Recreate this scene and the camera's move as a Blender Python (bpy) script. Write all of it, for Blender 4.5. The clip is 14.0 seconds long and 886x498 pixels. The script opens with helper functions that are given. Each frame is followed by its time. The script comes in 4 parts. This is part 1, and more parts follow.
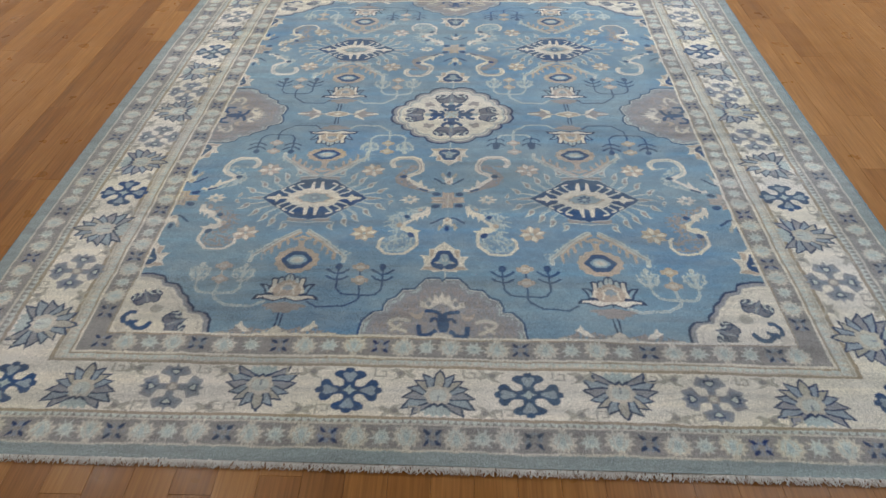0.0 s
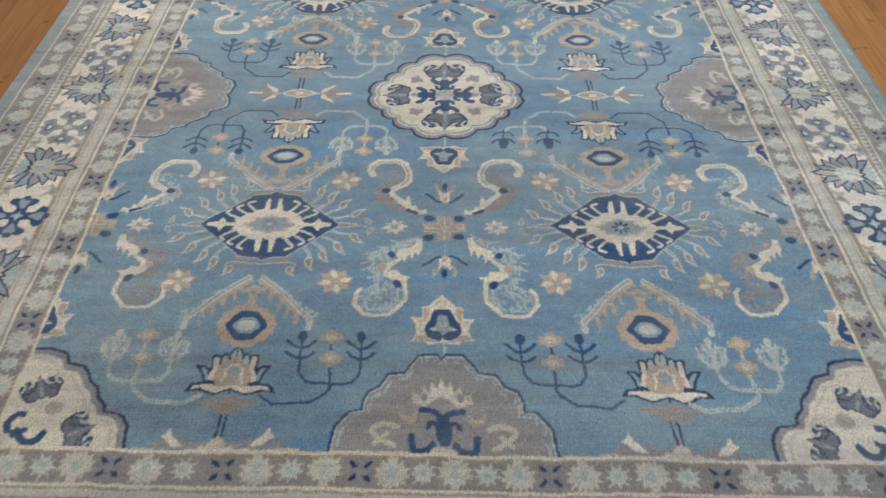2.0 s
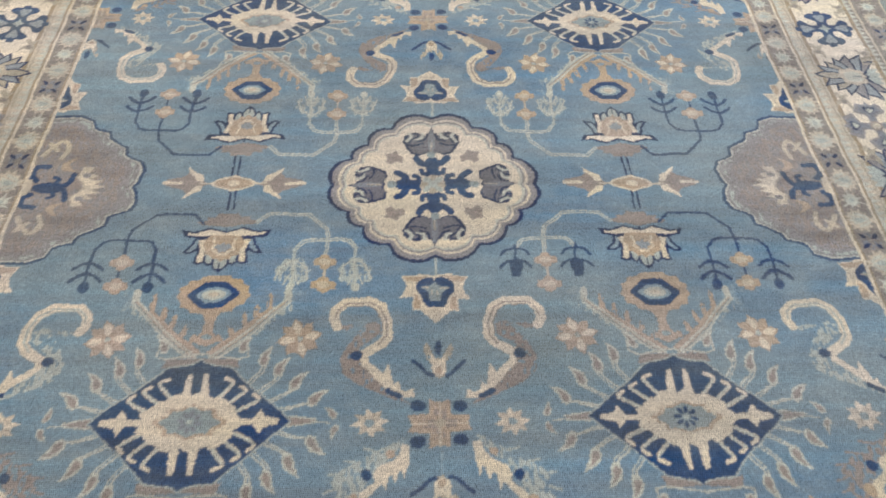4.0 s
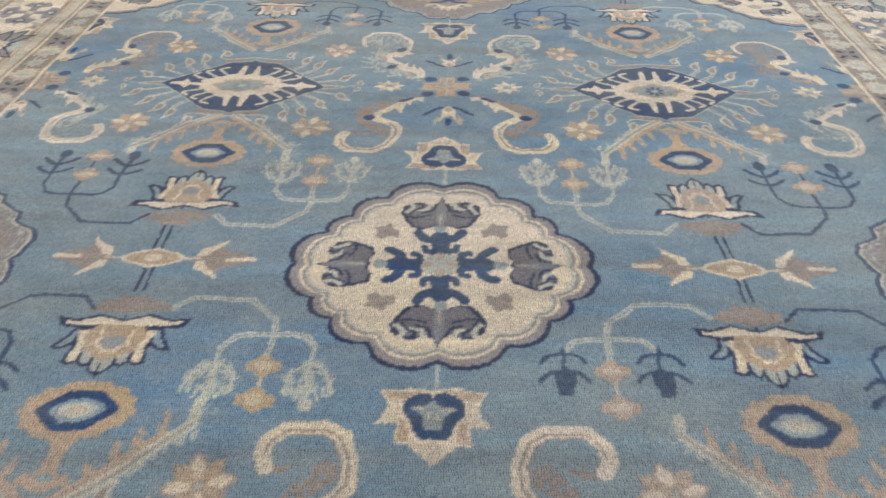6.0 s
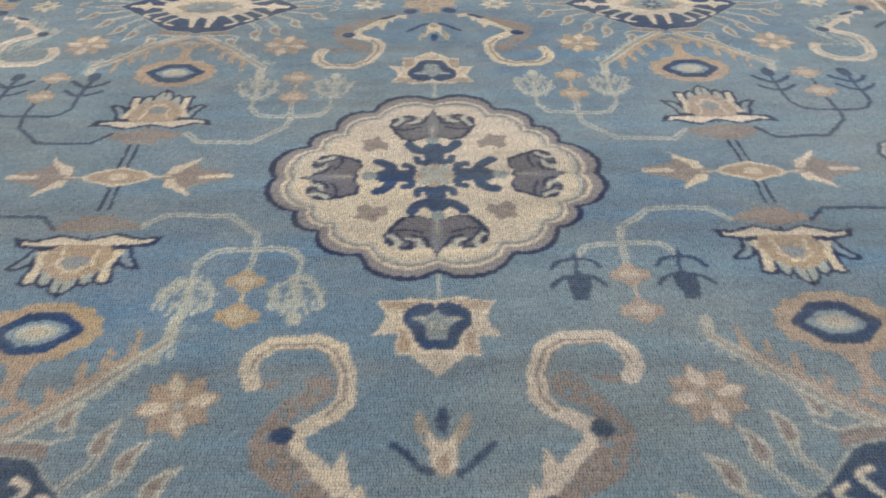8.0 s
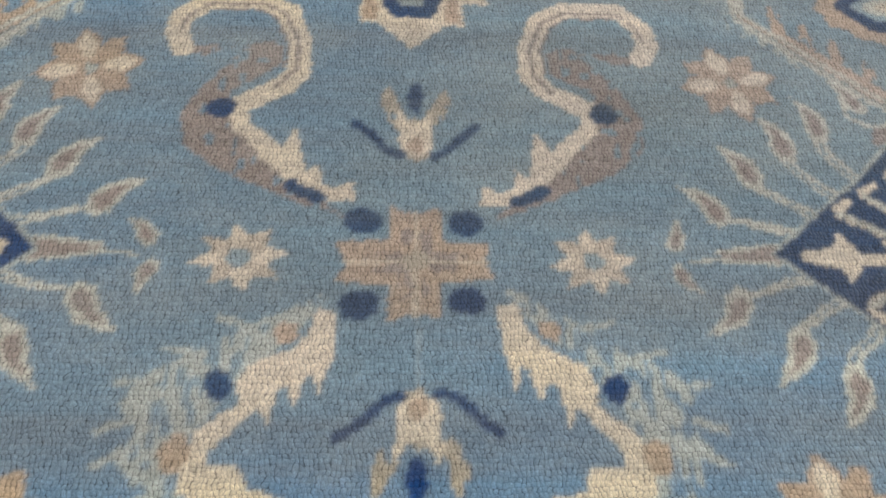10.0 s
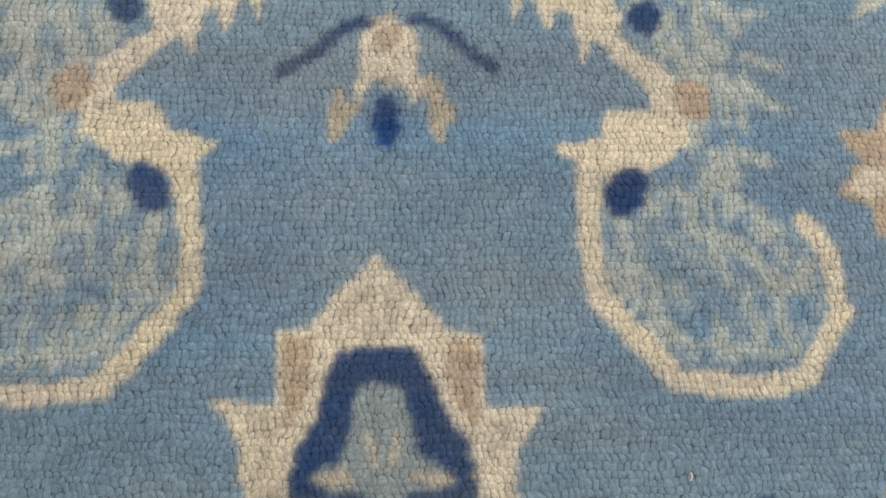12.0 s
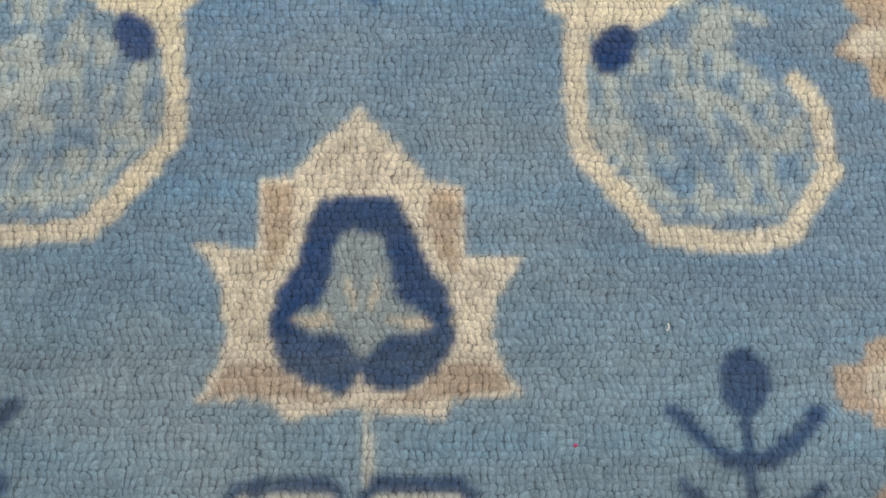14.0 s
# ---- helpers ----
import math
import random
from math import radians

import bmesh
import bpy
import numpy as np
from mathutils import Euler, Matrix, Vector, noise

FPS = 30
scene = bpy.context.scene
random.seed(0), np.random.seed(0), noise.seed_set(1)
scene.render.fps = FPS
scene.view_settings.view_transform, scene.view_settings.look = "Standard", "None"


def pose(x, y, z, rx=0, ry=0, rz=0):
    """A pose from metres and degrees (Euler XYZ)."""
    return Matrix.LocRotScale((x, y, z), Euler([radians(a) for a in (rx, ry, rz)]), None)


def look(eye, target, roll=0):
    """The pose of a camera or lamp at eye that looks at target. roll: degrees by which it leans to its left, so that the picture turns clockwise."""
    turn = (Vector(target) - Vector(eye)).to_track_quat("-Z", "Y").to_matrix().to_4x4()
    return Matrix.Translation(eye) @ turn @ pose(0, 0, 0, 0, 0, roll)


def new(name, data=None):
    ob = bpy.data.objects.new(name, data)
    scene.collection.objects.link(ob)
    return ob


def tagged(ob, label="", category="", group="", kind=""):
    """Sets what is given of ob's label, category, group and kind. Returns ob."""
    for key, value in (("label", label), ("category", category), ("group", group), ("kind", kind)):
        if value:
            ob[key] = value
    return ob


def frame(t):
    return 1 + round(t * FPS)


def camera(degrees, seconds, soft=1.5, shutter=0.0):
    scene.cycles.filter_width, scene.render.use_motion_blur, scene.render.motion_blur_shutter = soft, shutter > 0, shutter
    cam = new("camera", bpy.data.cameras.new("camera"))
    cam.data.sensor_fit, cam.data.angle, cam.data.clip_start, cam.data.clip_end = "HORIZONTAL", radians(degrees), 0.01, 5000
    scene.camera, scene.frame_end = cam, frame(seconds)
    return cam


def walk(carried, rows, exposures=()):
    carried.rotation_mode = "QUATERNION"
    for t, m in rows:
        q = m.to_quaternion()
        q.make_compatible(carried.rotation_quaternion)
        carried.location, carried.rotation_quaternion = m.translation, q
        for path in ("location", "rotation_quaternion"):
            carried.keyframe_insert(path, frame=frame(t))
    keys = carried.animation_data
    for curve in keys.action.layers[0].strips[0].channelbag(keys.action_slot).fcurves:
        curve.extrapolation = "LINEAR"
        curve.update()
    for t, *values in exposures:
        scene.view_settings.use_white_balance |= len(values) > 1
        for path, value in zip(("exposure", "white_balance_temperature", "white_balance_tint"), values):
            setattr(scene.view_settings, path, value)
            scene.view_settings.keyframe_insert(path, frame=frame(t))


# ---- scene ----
cam = camera(61.2, 14.0, soft=1.35)
PATH = [
    (0, (0.064, -2.441, 1.342), (-0.004, -0.887, 0.085), -1.1),
    (0.5, (0.025, -2.31, 1.321), (-0.044, -0.797, 0.015), -0.9),
    (1, (-0.036, -2.136, 1.307), (-0.086, -0.665, -0.048), 0.3),
    (1.5, (-0.036, -2.0, 1.282), (-0.05, -0.576, -0.122), 0.6),
    (2, (-0.003, -1.804, 1.262), (-0.004, -0.429, -0.191), 0.4),
    (2.5, (0.037, -1.63, 1.245), (-0.027, -0.313, -0.26), -2.0),
    (3, (0.015, -1.459, 1.229), (-0.044, -0.21, -0.332), -2.3),
    (3.5, (-0.03, -1.236, 1.223), (0.0, -0.012, -0.358), 1.0),
    (4, (-0.043, -1.07, 1.181), (0.034, 0.14, -0.41), 2.6),
    (4.2, (-0.045, -0.984, 1.151), (0.04, 0.227, -0.439), 3.3),
    (6.3, (0.018, -0.834, 0.651), (-0.012, 0.777, -0.533), 0.4),
    (6.5, (0.015, -0.84, 0.638), (0.001, 0.793, -0.516), 0.2),
    (7, (0.007, -0.836, 0.622), (0.02, 0.839, -0.47), -0.1),
    (7.5, (0.0, -0.826, 0.584), (0.023, 0.802, -0.578), -0.4),
    (7.7, (-0.005, -0.825, 0.578), (0.021, 0.765, -0.635), -0.3),
    (9.8, (-0.021, -0.782, 0.463), (0.112, 0.258, -1.24), 7.0),
    (10, (-0.016, -0.786, 0.445), (0.116, 0.209, -1.285), 7.3),
    (10.5, (-0.011, -0.789, 0.409), (0.125, 0.064, -1.395), 8.7),
    (11, (-0.013, -0.792, 0.378), (0.12, -0.066, -1.48), 9.9),
    (11.5, (-0.005, -0.803, 0.344), (0.126, -0.213, -1.563), 11.8),
    (12, (0.001, -0.824, 0.321), (0.141, -0.352, -1.618), 15.7),
    (12.5, (0.01, -0.842, 0.32), (0.145, -0.454, -1.638), 18.5),
    (13, (0.014, -0.872, 0.323), (0.142, -0.507, -1.639), 18.8),
    (13.5, (0.017, -0.887, 0.327), (0.125, -0.533, -1.638), 16.9),
    (14, (0.02, -0.868, 0.314), (0.091, -0.515, -1.653), 11.4),
]
walk(cam, [(t, look(eye, target, roll)) for t, eye, target, roll in PATH], [(0, -0.48, 5830, 7), (2, -0.46, 6000, 8), (4, -0.43, 6480, 12), (7.7, -0.57, 6600, 12), (10, -0.46, 6600, 12), (11.5, -0.43, 6720, 11), (14, -0.31, 6530, 9)])

FLOOR_Z = -0.010          # the pile's upper face lies at z = 0

# ---- light: a white showroom lit from ceiling panels ----
world = bpy.data.worlds.new("room_air")
scene.world = world
world.use_nodes = True
world.node_tree.nodes["Background"].inputs[0].default_value = (0.75, 0.85, 1.0, 1)
world.node_tree.nodes["Background"].inputs[1].default_value = 0.25


def panel_lamp(x, y, sx, sy, watts, colour):
    data = bpy.data.lights.new("ceiling_panel_light", "AREA")
    data.shape, data.size, data.size_y, data.energy, data.color = "RECTANGLE", sx, sy, watts, colour
    ob = new("ceiling_panel_light", data)
    ob.matrix_world = pose(x, y, 2.66)
    return ob


for px in (-1.9, 1.9):
    for py, watts in ((-2.2, 11), (0.2, 32), (2.6, 78)):
        panel_lamp(px, py, 1.2, 0.6, watts, (1.0, 0.96, 0.88) if px < 0 else (0.97, 0.99, 1.0))


day = bpy.data.lights.new("window_daylight", "AREA")
day.shape, day.size, day.size_y, day.energy, day.color = "RECTANGLE", 1.3, 2.9, 60, (0.74, 0.88, 1.0)
new("window_daylight", day).matrix_world = look((3.69, -0.1, 1.6), (0, -0.1, 0.9))


# ---- materials ----
def lin(r, g, b):
    return tuple(((c / 255) / 12.92 if c / 255 <= 0.04045 else ((c / 255 + 0.055) / 1.055) ** 2.4) for c in (r, g, b)) + (1.0,)


class Nodes:
    """A short hand for building a node material."""

    def __init__(self, name, rough=0.6):
        self.mat = bpy.data.materials.new(name)
        self.mat.use_nodes = True
        self.t = self.mat.node_tree
        self.b = self.t.nodes["Principled BSDF"]
        self.b.inputs["Roughness"].default_value = rough

    def add(self, kind, **ins):
        n = self.t.nodes.new(kind)
        for k, v in ins.items():
            self.set(n, k, v)
        return n

    def set(self, n, k, v):
        sock = n.inputs[int(k[1:])] if k[0] == "i" and k[1:].isdigit() else n.inputs[k]
        if isinstance(v, bpy.types.NodeSocket):
            self.t.links.new(v, sock)
        else:
            sock.default_value = v

    def math(self, op, a, b=0.0, c=0.0):
        n = self.add("ShaderNodeMath", i0=a, i1=b, i2=c)
        n.operation = op
        return n.outputs[0]

    def mix(self, blend, fac, a, b):
        n = self.t.nodes.new("ShaderNodeMix")
        n.data_type, n.blend_type = "RGBA", blend
        self.set(n, "i0", fac), self.set(n, "i6", a), self.set(n, "i7", b)
        return n.outputs[2]

    def place(self, scale, source=None, offset=(0, 0, 0)):
        if source is None:
            source = self.add("ShaderNodeNewGeometry").outputs["Position"]
        m = self.add("ShaderNodeMapping", Vector=source, Scale=scale, Location=offset)
        return m.outputs[0]

    def noise(self, vec, scale=1.0, detail=3.0, rough=0.5):
        n = self.add("ShaderNodeTexNoise", Vector=vec, Scale=scale, Detail=detail, Roughness=rough)
        return n.outputs[0]

    def ramp(self, fac, lo, hi, a=0.0, b=1.0):
        n = self.add("ShaderNodeMapRange", i0=fac, i1=lo, i2=hi, i3=a, i4=b)
        return n.outputs[0]

    def bump(self, height, strength, distance):
        n = self.add("ShaderNodeBump", Height=height, Strength=strength, Distance=distance)
        self.set(self.b, "Normal", n.outputs[0])


def wool_material():
    m = Nodes("knotted_wool", 0.92)
    m.b.inputs["Specular IOR Level"].default_value = 0.15
    m.b.inputs["Sheen Weight"].default_value = 0.2
    m.b.inputs["Sheen Roughness"].default_value = 0.5
    base = m.add("ShaderNodeAttribute")
    base.attribute_name = "pile"
    # abrash: dye lots that change from row to row across the rug
    rows = m.noise(m.place((0.8, 22, 1)), 1.0, 5.0, 0.62)
    broad = m.noise(m.place((1.3, 3.6, 1), offset=(3, 7, 0)), 1.0, 2.0)
    cloud = m.noise(m.place((2.2, 3.4, 1), offset=(9, 4, 0)), 1.0, 3.0)
    wear = m.noise(m.place((14, 30, 1), offset=(1, 2, 0)), 1.0, 4.0, 0.65)
    fine = m.noise(m.place((230, 120, 1)), 1.0, 3.0, 0.65)
    yarn = m.noise(m.place((2100, 420, 1)), 1.0, 2.0, 0.6)
    val = m.math("ADD", m.ramp(rows, 0.3, 0.7, -0.20, 0.20), m.ramp(broad, 0.3, 0.7, -0.14, 0.14))
    val = m.math("ADD", val, m.ramp(wear, 0.3, 0.7, -0.11, 0.11))
    val = m.math("ADD", val, m.ramp(fine, 0.3, 0.7, -0.09, 0.09))
    val = m.math("ADD", val, m.ramp(yarn, 0.3, 0.7, -0.12, 0.12))
    hue = m.add("ShaderNodeHueSaturation", Color=base.outputs[0], Saturation=m.math("MULTIPLY", m.ramp(rows, 0.3, 0.7, 0.74, 1.14), m.ramp(cloud, 0.3, 0.7, 0.70, 1.16)), Value=m.math("ADD", val, 1.0))
    m.set(hue, "Hue", m.ramp(cloud, 0.3, 0.7, 0.478, 0.506))
    # the knots stand in columns and rows that wander; shade in the slits between them is painted dark
    sway = m.add("ShaderNodeTexNoise", Vector=m.place((75, 85, 1)), Scale=1.0, Detail=4.0).outputs["Color"]
    pos = m.add("ShaderNodeNewGeometry").outputs["Position"]
    moved = m.add("ShaderNodeVectorMath", i0=pos, i1=m.add("ShaderNodeVectorMath", i0=sway, i1=(0.009, 0.007, 0.0)).outputs[0])
    moved.inputs[1].links[0].from_node.operation = "MULTIPLY"
    xyz = m.add("ShaderNodeSeparateXYZ", Vector=m.place((1 / 0.0031, 1 / 0.0033, 0.0), moved.outputs[0]))
    row = xyz.outputs[1]
    jog = m.add("ShaderNodeTexWhiteNoise", Vector=m.add("ShaderNodeCombineXYZ", i0=m.math("FLOOR", row), i1=0.0, i2=0.0).outputs[0]).outputs["Value"]
    col = m.math("ADD", xyz.outputs[0], m.math("MULTIPLY", jog, 0.8))
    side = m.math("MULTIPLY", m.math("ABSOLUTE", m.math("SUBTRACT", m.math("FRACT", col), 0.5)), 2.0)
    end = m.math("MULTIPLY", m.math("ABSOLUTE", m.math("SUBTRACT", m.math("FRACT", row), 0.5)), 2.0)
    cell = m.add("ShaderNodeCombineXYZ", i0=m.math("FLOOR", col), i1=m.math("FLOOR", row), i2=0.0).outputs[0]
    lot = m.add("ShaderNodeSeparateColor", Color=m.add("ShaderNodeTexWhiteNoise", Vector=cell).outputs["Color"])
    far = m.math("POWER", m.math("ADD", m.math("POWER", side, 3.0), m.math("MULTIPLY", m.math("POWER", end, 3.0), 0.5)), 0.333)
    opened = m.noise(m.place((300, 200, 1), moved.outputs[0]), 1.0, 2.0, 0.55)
    # stray yarn of a duller lot, knot by knot, in the mixed grounds
    mingle = base.outputs["Alpha"]
    dust = m.noise(m.place((9, 13, 1), offset=(5, 1, 0)), 1.0, 5.0, 0.7)
    washed = m.mix("LIGHTEN", m.math("MULTIPLY", m.ramp(dust, 0.46, 0.72, 0.0, 0.46), mingle), hue.outputs[0], lin(160, 173, 175))
    stray = m.mix("MIX", m.math("MULTIPLY", m.math("MULTIPLY", m.ramp(lot.outputs[0], 0.3, 1.0, 0.0, 0.20), m.ramp(wear, 0.35, 0.62, 0.15, 1.0)), mingle), washed, lin(124, 148, 160))
    each = m.ramp(lot.outputs[2], 0.0, 1.0, 0.90, 1.10)
    fibre = m.noise(m.place((1500, 900, 1), moved.outputs[0]), 1.0, 3.0, 0.65)
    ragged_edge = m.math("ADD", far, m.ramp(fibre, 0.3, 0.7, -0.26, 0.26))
    # pile shade put into the colour: darker away from each knot's middle
    slit_shade = m.math("MULTIPLY", m.ramp(ragged_edge, 0.66, 1.06, 0.0, 1.0), m.ramp(opened, 0.39, 0.62, 0.10, 0.78))
    tone_and_shade = m.math("MULTIPLY", m.math("MULTIPLY", m.math("SUBTRACT", 1.045, slit_shade), each), m.ramp(fibre, 0.3, 0.7, 0.70, 1.30))
    colour = m.mix("MULTIPLY", 1.0, stray, m.add("ShaderNodeCombineColor", i0=tone_and_shade, i1=tone_and_shade, i2=tone_and_shade).outputs[0])
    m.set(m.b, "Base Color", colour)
    m.bump(m.math("SUBTRACT", m.math("MULTIPLY", fibre, 0.6), m.math("MULTIPLY", far, 0.9)), 0.5, 0.0013)
    return m.mat


def oak_material():
    m = Nodes("varnished_oak", 0.32)
    info = m.add("ShaderNodeObjectInfo").outputs["Random"]
    isl = m.add("ShaderNodeNewGeometry").outputs["Random Per Island"]
    r = m.math("FRACT", m.math("ADD", info, m.math("MULTIPLY", isl, 1.618)))
    shift = m.add("ShaderNodeCombineXYZ", i0=m.math("MULTIPLY", r, 37.0), i1=m.math("MULTIPLY", r, 91.0), i2=0.0).outputs[0]
    pos = m.add("ShaderNodeNewGeometry").outputs["Position"]
    v = m.add("ShaderNodeVectorMath", i0=pos, i1=shift).outputs[0]
    grain = m.noise(m.place((160, 5, 1), v), 1.0, 4.0, 0.6)
    figure = m.noise(m.place((22, 1.6, 1), v), 1.0, 3.0, 0.55)
    blotch = m.noise(m.place((3, 1.4, 1), v), 1.0, 2.0)
    tone = m.add("ShaderNodeValToRGB", Fac=m.math("ADD", m.math("MULTIPLY", r, 0.62), m.ramp(figure, 0.3, 0.7, 0.0, 0.38)))
    ramp = tone.color_ramp
    ramp.elements[0].color, ramp.elements[1].color = lin(124, 83, 41), lin(168, 120, 66)
    ramp.elements.new(0.28).color = lin(144, 97, 47)
    ramp.elements.new(0.62).color = lin(157, 109, 56)
    c = m.mix("MULTIPLY", 1.0, tone.outputs[0], m.add("ShaderNodeCombineColor", i0=m.ramp(grain, 0.3, 0.7, 0.70, 1.10), i1=m.ramp(grain, 0.3, 0.7, 0.67, 1.10), i2=m.ramp(grain, 0.3, 0.7, 0.62, 1.12)).outputs[0])
    c = m.mix("MULTIPLY", m.ramp(blotch, 0.35, 0.7, 0.0, 0.35), c, lin(190, 165, 140))
    m.set(m.b, "Base Color", c)
    m.set(m.b, "Roughness", m.ramp(m.noise(m.place((9, 9, 1)), 1.0, 3.0), 0.3, 0.7, 0.26, 0.42))
    m.b.inputs["Specular IOR Level"].default_value = 0.18
    m.bump(grain, 0.12, 0.0008)
    return m.mat


def plain_material(name, rgb, rough, scale=30.0, depth=0.08):
    m = Nodes(name, rough)
    n = m.noise(m.place((scale, scale, scale)), 1.0, 4.0)
    m.set(m.b, "Base Color", m.mix("MIX", m.ramp(n, 0.3, 0.7, 0.0, 1.0), lin(*[c * (1 - depth) for c in rgb]), lin(*rgb)))
    m.bump(n, 0.1, 0.002)
    return m.mat


WOOL = wool_material()
OAK = oak_material()
JOINT = plain_material("dark_floor_joint", (112, 74, 38), 0.8)
PAINT = plain_material("white_wall_paint", (232, 230, 224), 0.7, 6.0, 0.03)
COTTON = plain_material("cream_cotton", (246, 240, 232), 0.9, 400.0, 0.15)
PINK = plain_material("pink_wool", (214, 70, 120), 0.9, 400.0, 0.2)
BINDING = plain_material("blue_grey_wool_binding", (128, 150, 160), 0.9, 300.0, 0.25)
BACKING = plain_material("woven_rug_back", (150, 148, 140), 0.95, 300.0, 0.2)


# ---- helpers for meshes ----
def part(name, bm, material, parent, label=""):
    me = bpy.data.meshes.new(name)
    bm.to_mesh(me)
    bm.free()
    me.materials.append(material)
    ob = new(name, me)
    if parent is not None:
        ob.parent = parent
    return tagged(ob, label)


def box(bm, x0, x1, y0, y1, z0, z1, bevel=0.0):
    vs = [bm.verts.new((x, y, z)) for z in (z0, z1) for x, y in ((x0, y0), (x1, y0), (x1, y1), (x0, y1))]
    for f in ((3, 2, 1, 0), (4, 5, 6, 7), (0, 1, 5, 4), (1, 2, 6, 5), (2, 3, 7, 6), (3, 0, 4, 7)):
        bm.faces.new([vs[i] for i in f])
    if bevel:
        bmesh.ops.bevel(bm, geom=list(bm.edges), offset=bevel, segments=1, affect="EDGES")


# ---- the room ----
RX0, RX1, RY0, RY1, RZ = -3.7, 3.7, -4.6, 4.8, 2.7


def structure(name, label, category, boxes, material):
    bm = bmesh.new()
    for b in boxes:
        box(bm, *b)
    return tagged(part(name, bm, material, None, label), category=category, kind="structure")


floor = structure("floor", "warm golden oak strip floor with a satin varnish", "floor", [(RX0, RX1, RY0, RY1, FLOOR_Z - 0.12, FLOOR_Z - 0.004)], JOINT)
structure("wall_north", "plain white painted showroom wall", "wall", [(RX0 - 0.15, RX1 + 0.15, RY1, RY1 + 0.15, FLOOR_Z - 0.1, RZ)], PAINT)
structure("wall_south", "plain white painted showroom wall", "wall", [(RX0 - 0.15, RX1 + 0.15, RY0 - 0.15, RY0, FLOOR_Z - 0.1, RZ)], PAINT)
WY0, WY1, WZ0, WZ1 = -1.6, 1.4, 0.9, 2.3
structure("wall_east", "plain white painted showroom wall with a wide window", "wall", [
    (RX1, RX1 + 0.15, RY0, WY0, FLOOR_Z - 0.1, RZ), (RX1, RX1 + 0.15, WY1, RY1, FLOOR_Z - 0.1, RZ),
    (RX1, RX1 + 0.15, WY0, WY1, FLOOR_Z - 0.1, WZ0), (RX1, RX1 + 0.15, WY0, WY1, WZ1, RZ)], PAINT)
window = structure("window_1", "white framed window that lets in cool daylight", "window", [
    (RX1 + 0.05, RX1 + 0.10, WY0, WY0 + 0.06, WZ0, WZ1), (RX1 + 0.05, RX1 + 0.10, WY1 - 0.06, WY1, WZ0, WZ1), (RX1 + 0.05, RX1 + 0.10, -0.13, -0.07, WZ0, WZ1),
    (RX1 + 0.052, RX1 + 0.098, WY0 + 0.06, WY1 - 0.06, WZ0, WZ0 + 0.06), (RX1 + 0.052, RX1 + 0.098, WY0 + 0.06, WY1 - 0.06, WZ1 - 0.06, WZ1)], PAINT)
structure("wall_west", "plain white painted showroom wall", "wall", [(RX0 - 0.15, RX0, RY0, RY1, FLOOR_Z - 0.1, RZ)], PAINT)
structure("ceiling", "plain white painted ceiling", "ceiling", [(RX0 - 0.15, RX1 + 0.15, RY0 - 0.15, RY1 + 0.15, RZ, RZ + 0.12)], PAINT)

# ---- the rug: a pile of knots; its design is drawn knot by knot, in millimetres ----
HALF_W, HALF_L, KNOT = 1243.0, 1530.0, 2.4
FIELD_U, FIELD_V = 835.0, 1138.0
COLOURS = {
    "blue": (116, 144, 167), "navy": (45, 72, 115), "ink": (40, 56, 94), "cream": (215, 207, 187),
    "ivory": (221, 213, 195), "taupe": (148, 146, 149), "brown": (154, 145, 139), "tan": (181, 165, 144),
    "sage": (174, 184, 181), "mist": (138, 160, 175), "grey": (144, 158, 163), "guard": (145, 140, 135), "stripe": (176, 170, 154),
    "pale": (190, 194, 185), "edge": (141, 150, 149), "steel": (148, 158, 167), "slate": (130, 136, 147), "sand": (196, 188, 170), "khaki": (160, 146, 122), "smoke": (116, 117, 127),
}
PAL = {name: i for i, name in enumerate(COLOURS)}

us = np.arange(-HALF_W, HALF_W + 0.1, KNOT)
vs = np.arange(-HALF_L, HALF_L + 0.1, KNOT)
U, V = np.meshgrid(us, vs)
ny, nx = U.shape


def wander(cells_x, cells_y, amount, seed):
    """A smooth random field over the knots: the weaver's hand."""
    r = np.random.RandomState(seed)
    g = r.uniform(-1, 1, (cells_y + 2, cells_x + 2))
    fx = np.linspace(0, cells_x - 0.001, nx)
    fy = np.linspace(0, cells_y - 0.001, ny)
    ix, iy = fx.astype(int), fy.astype(int)
    tx, ty = fx - ix, fy - iy
    tx, ty = tx * tx * (3 - 2 * tx), ty * ty * (3 - 2 * ty)
    a = g[iy][:, ix] * (1 - tx) + g[iy][:, ix + 1] * tx
    b = g[iy + 1][:, ix] * (1 - tx) + g[iy + 1][:, ix + 1] * tx
    return amount * (a * (1 - ty[:, None]) + b * ty[:, None])


ragged = np.random.RandomState(9)
US = U + wander(25, 30, 3.0, 1) + wander(90, 110, 1.6, 2) + ragged.uniform(-0.7, 0.7, U.shape)
VS = V + wander(25, 30, 3.0, 3) + wander(90, 110, 1.6, 4) + ragged.uniform(-0.9, 0.9, U.shape)
SPECKLE = np.clip(0.5 + wander(700, 260, 0.6, 21) + wander(300, 420, 0.4, 22), 0, 1)   # stray yarn in the mixed grounds
ink = np.zeros((ny, nx), np.int16)
owner = np.zeros((ny, nx), np.int32)
PARTS = []                # (name, label, level): level 0 is a part of the rug, otherwise the part it belongs to


def begin(name, label="", above=-1):
    PARTS.append((name, label, above))
    return len(PARTS) - 1


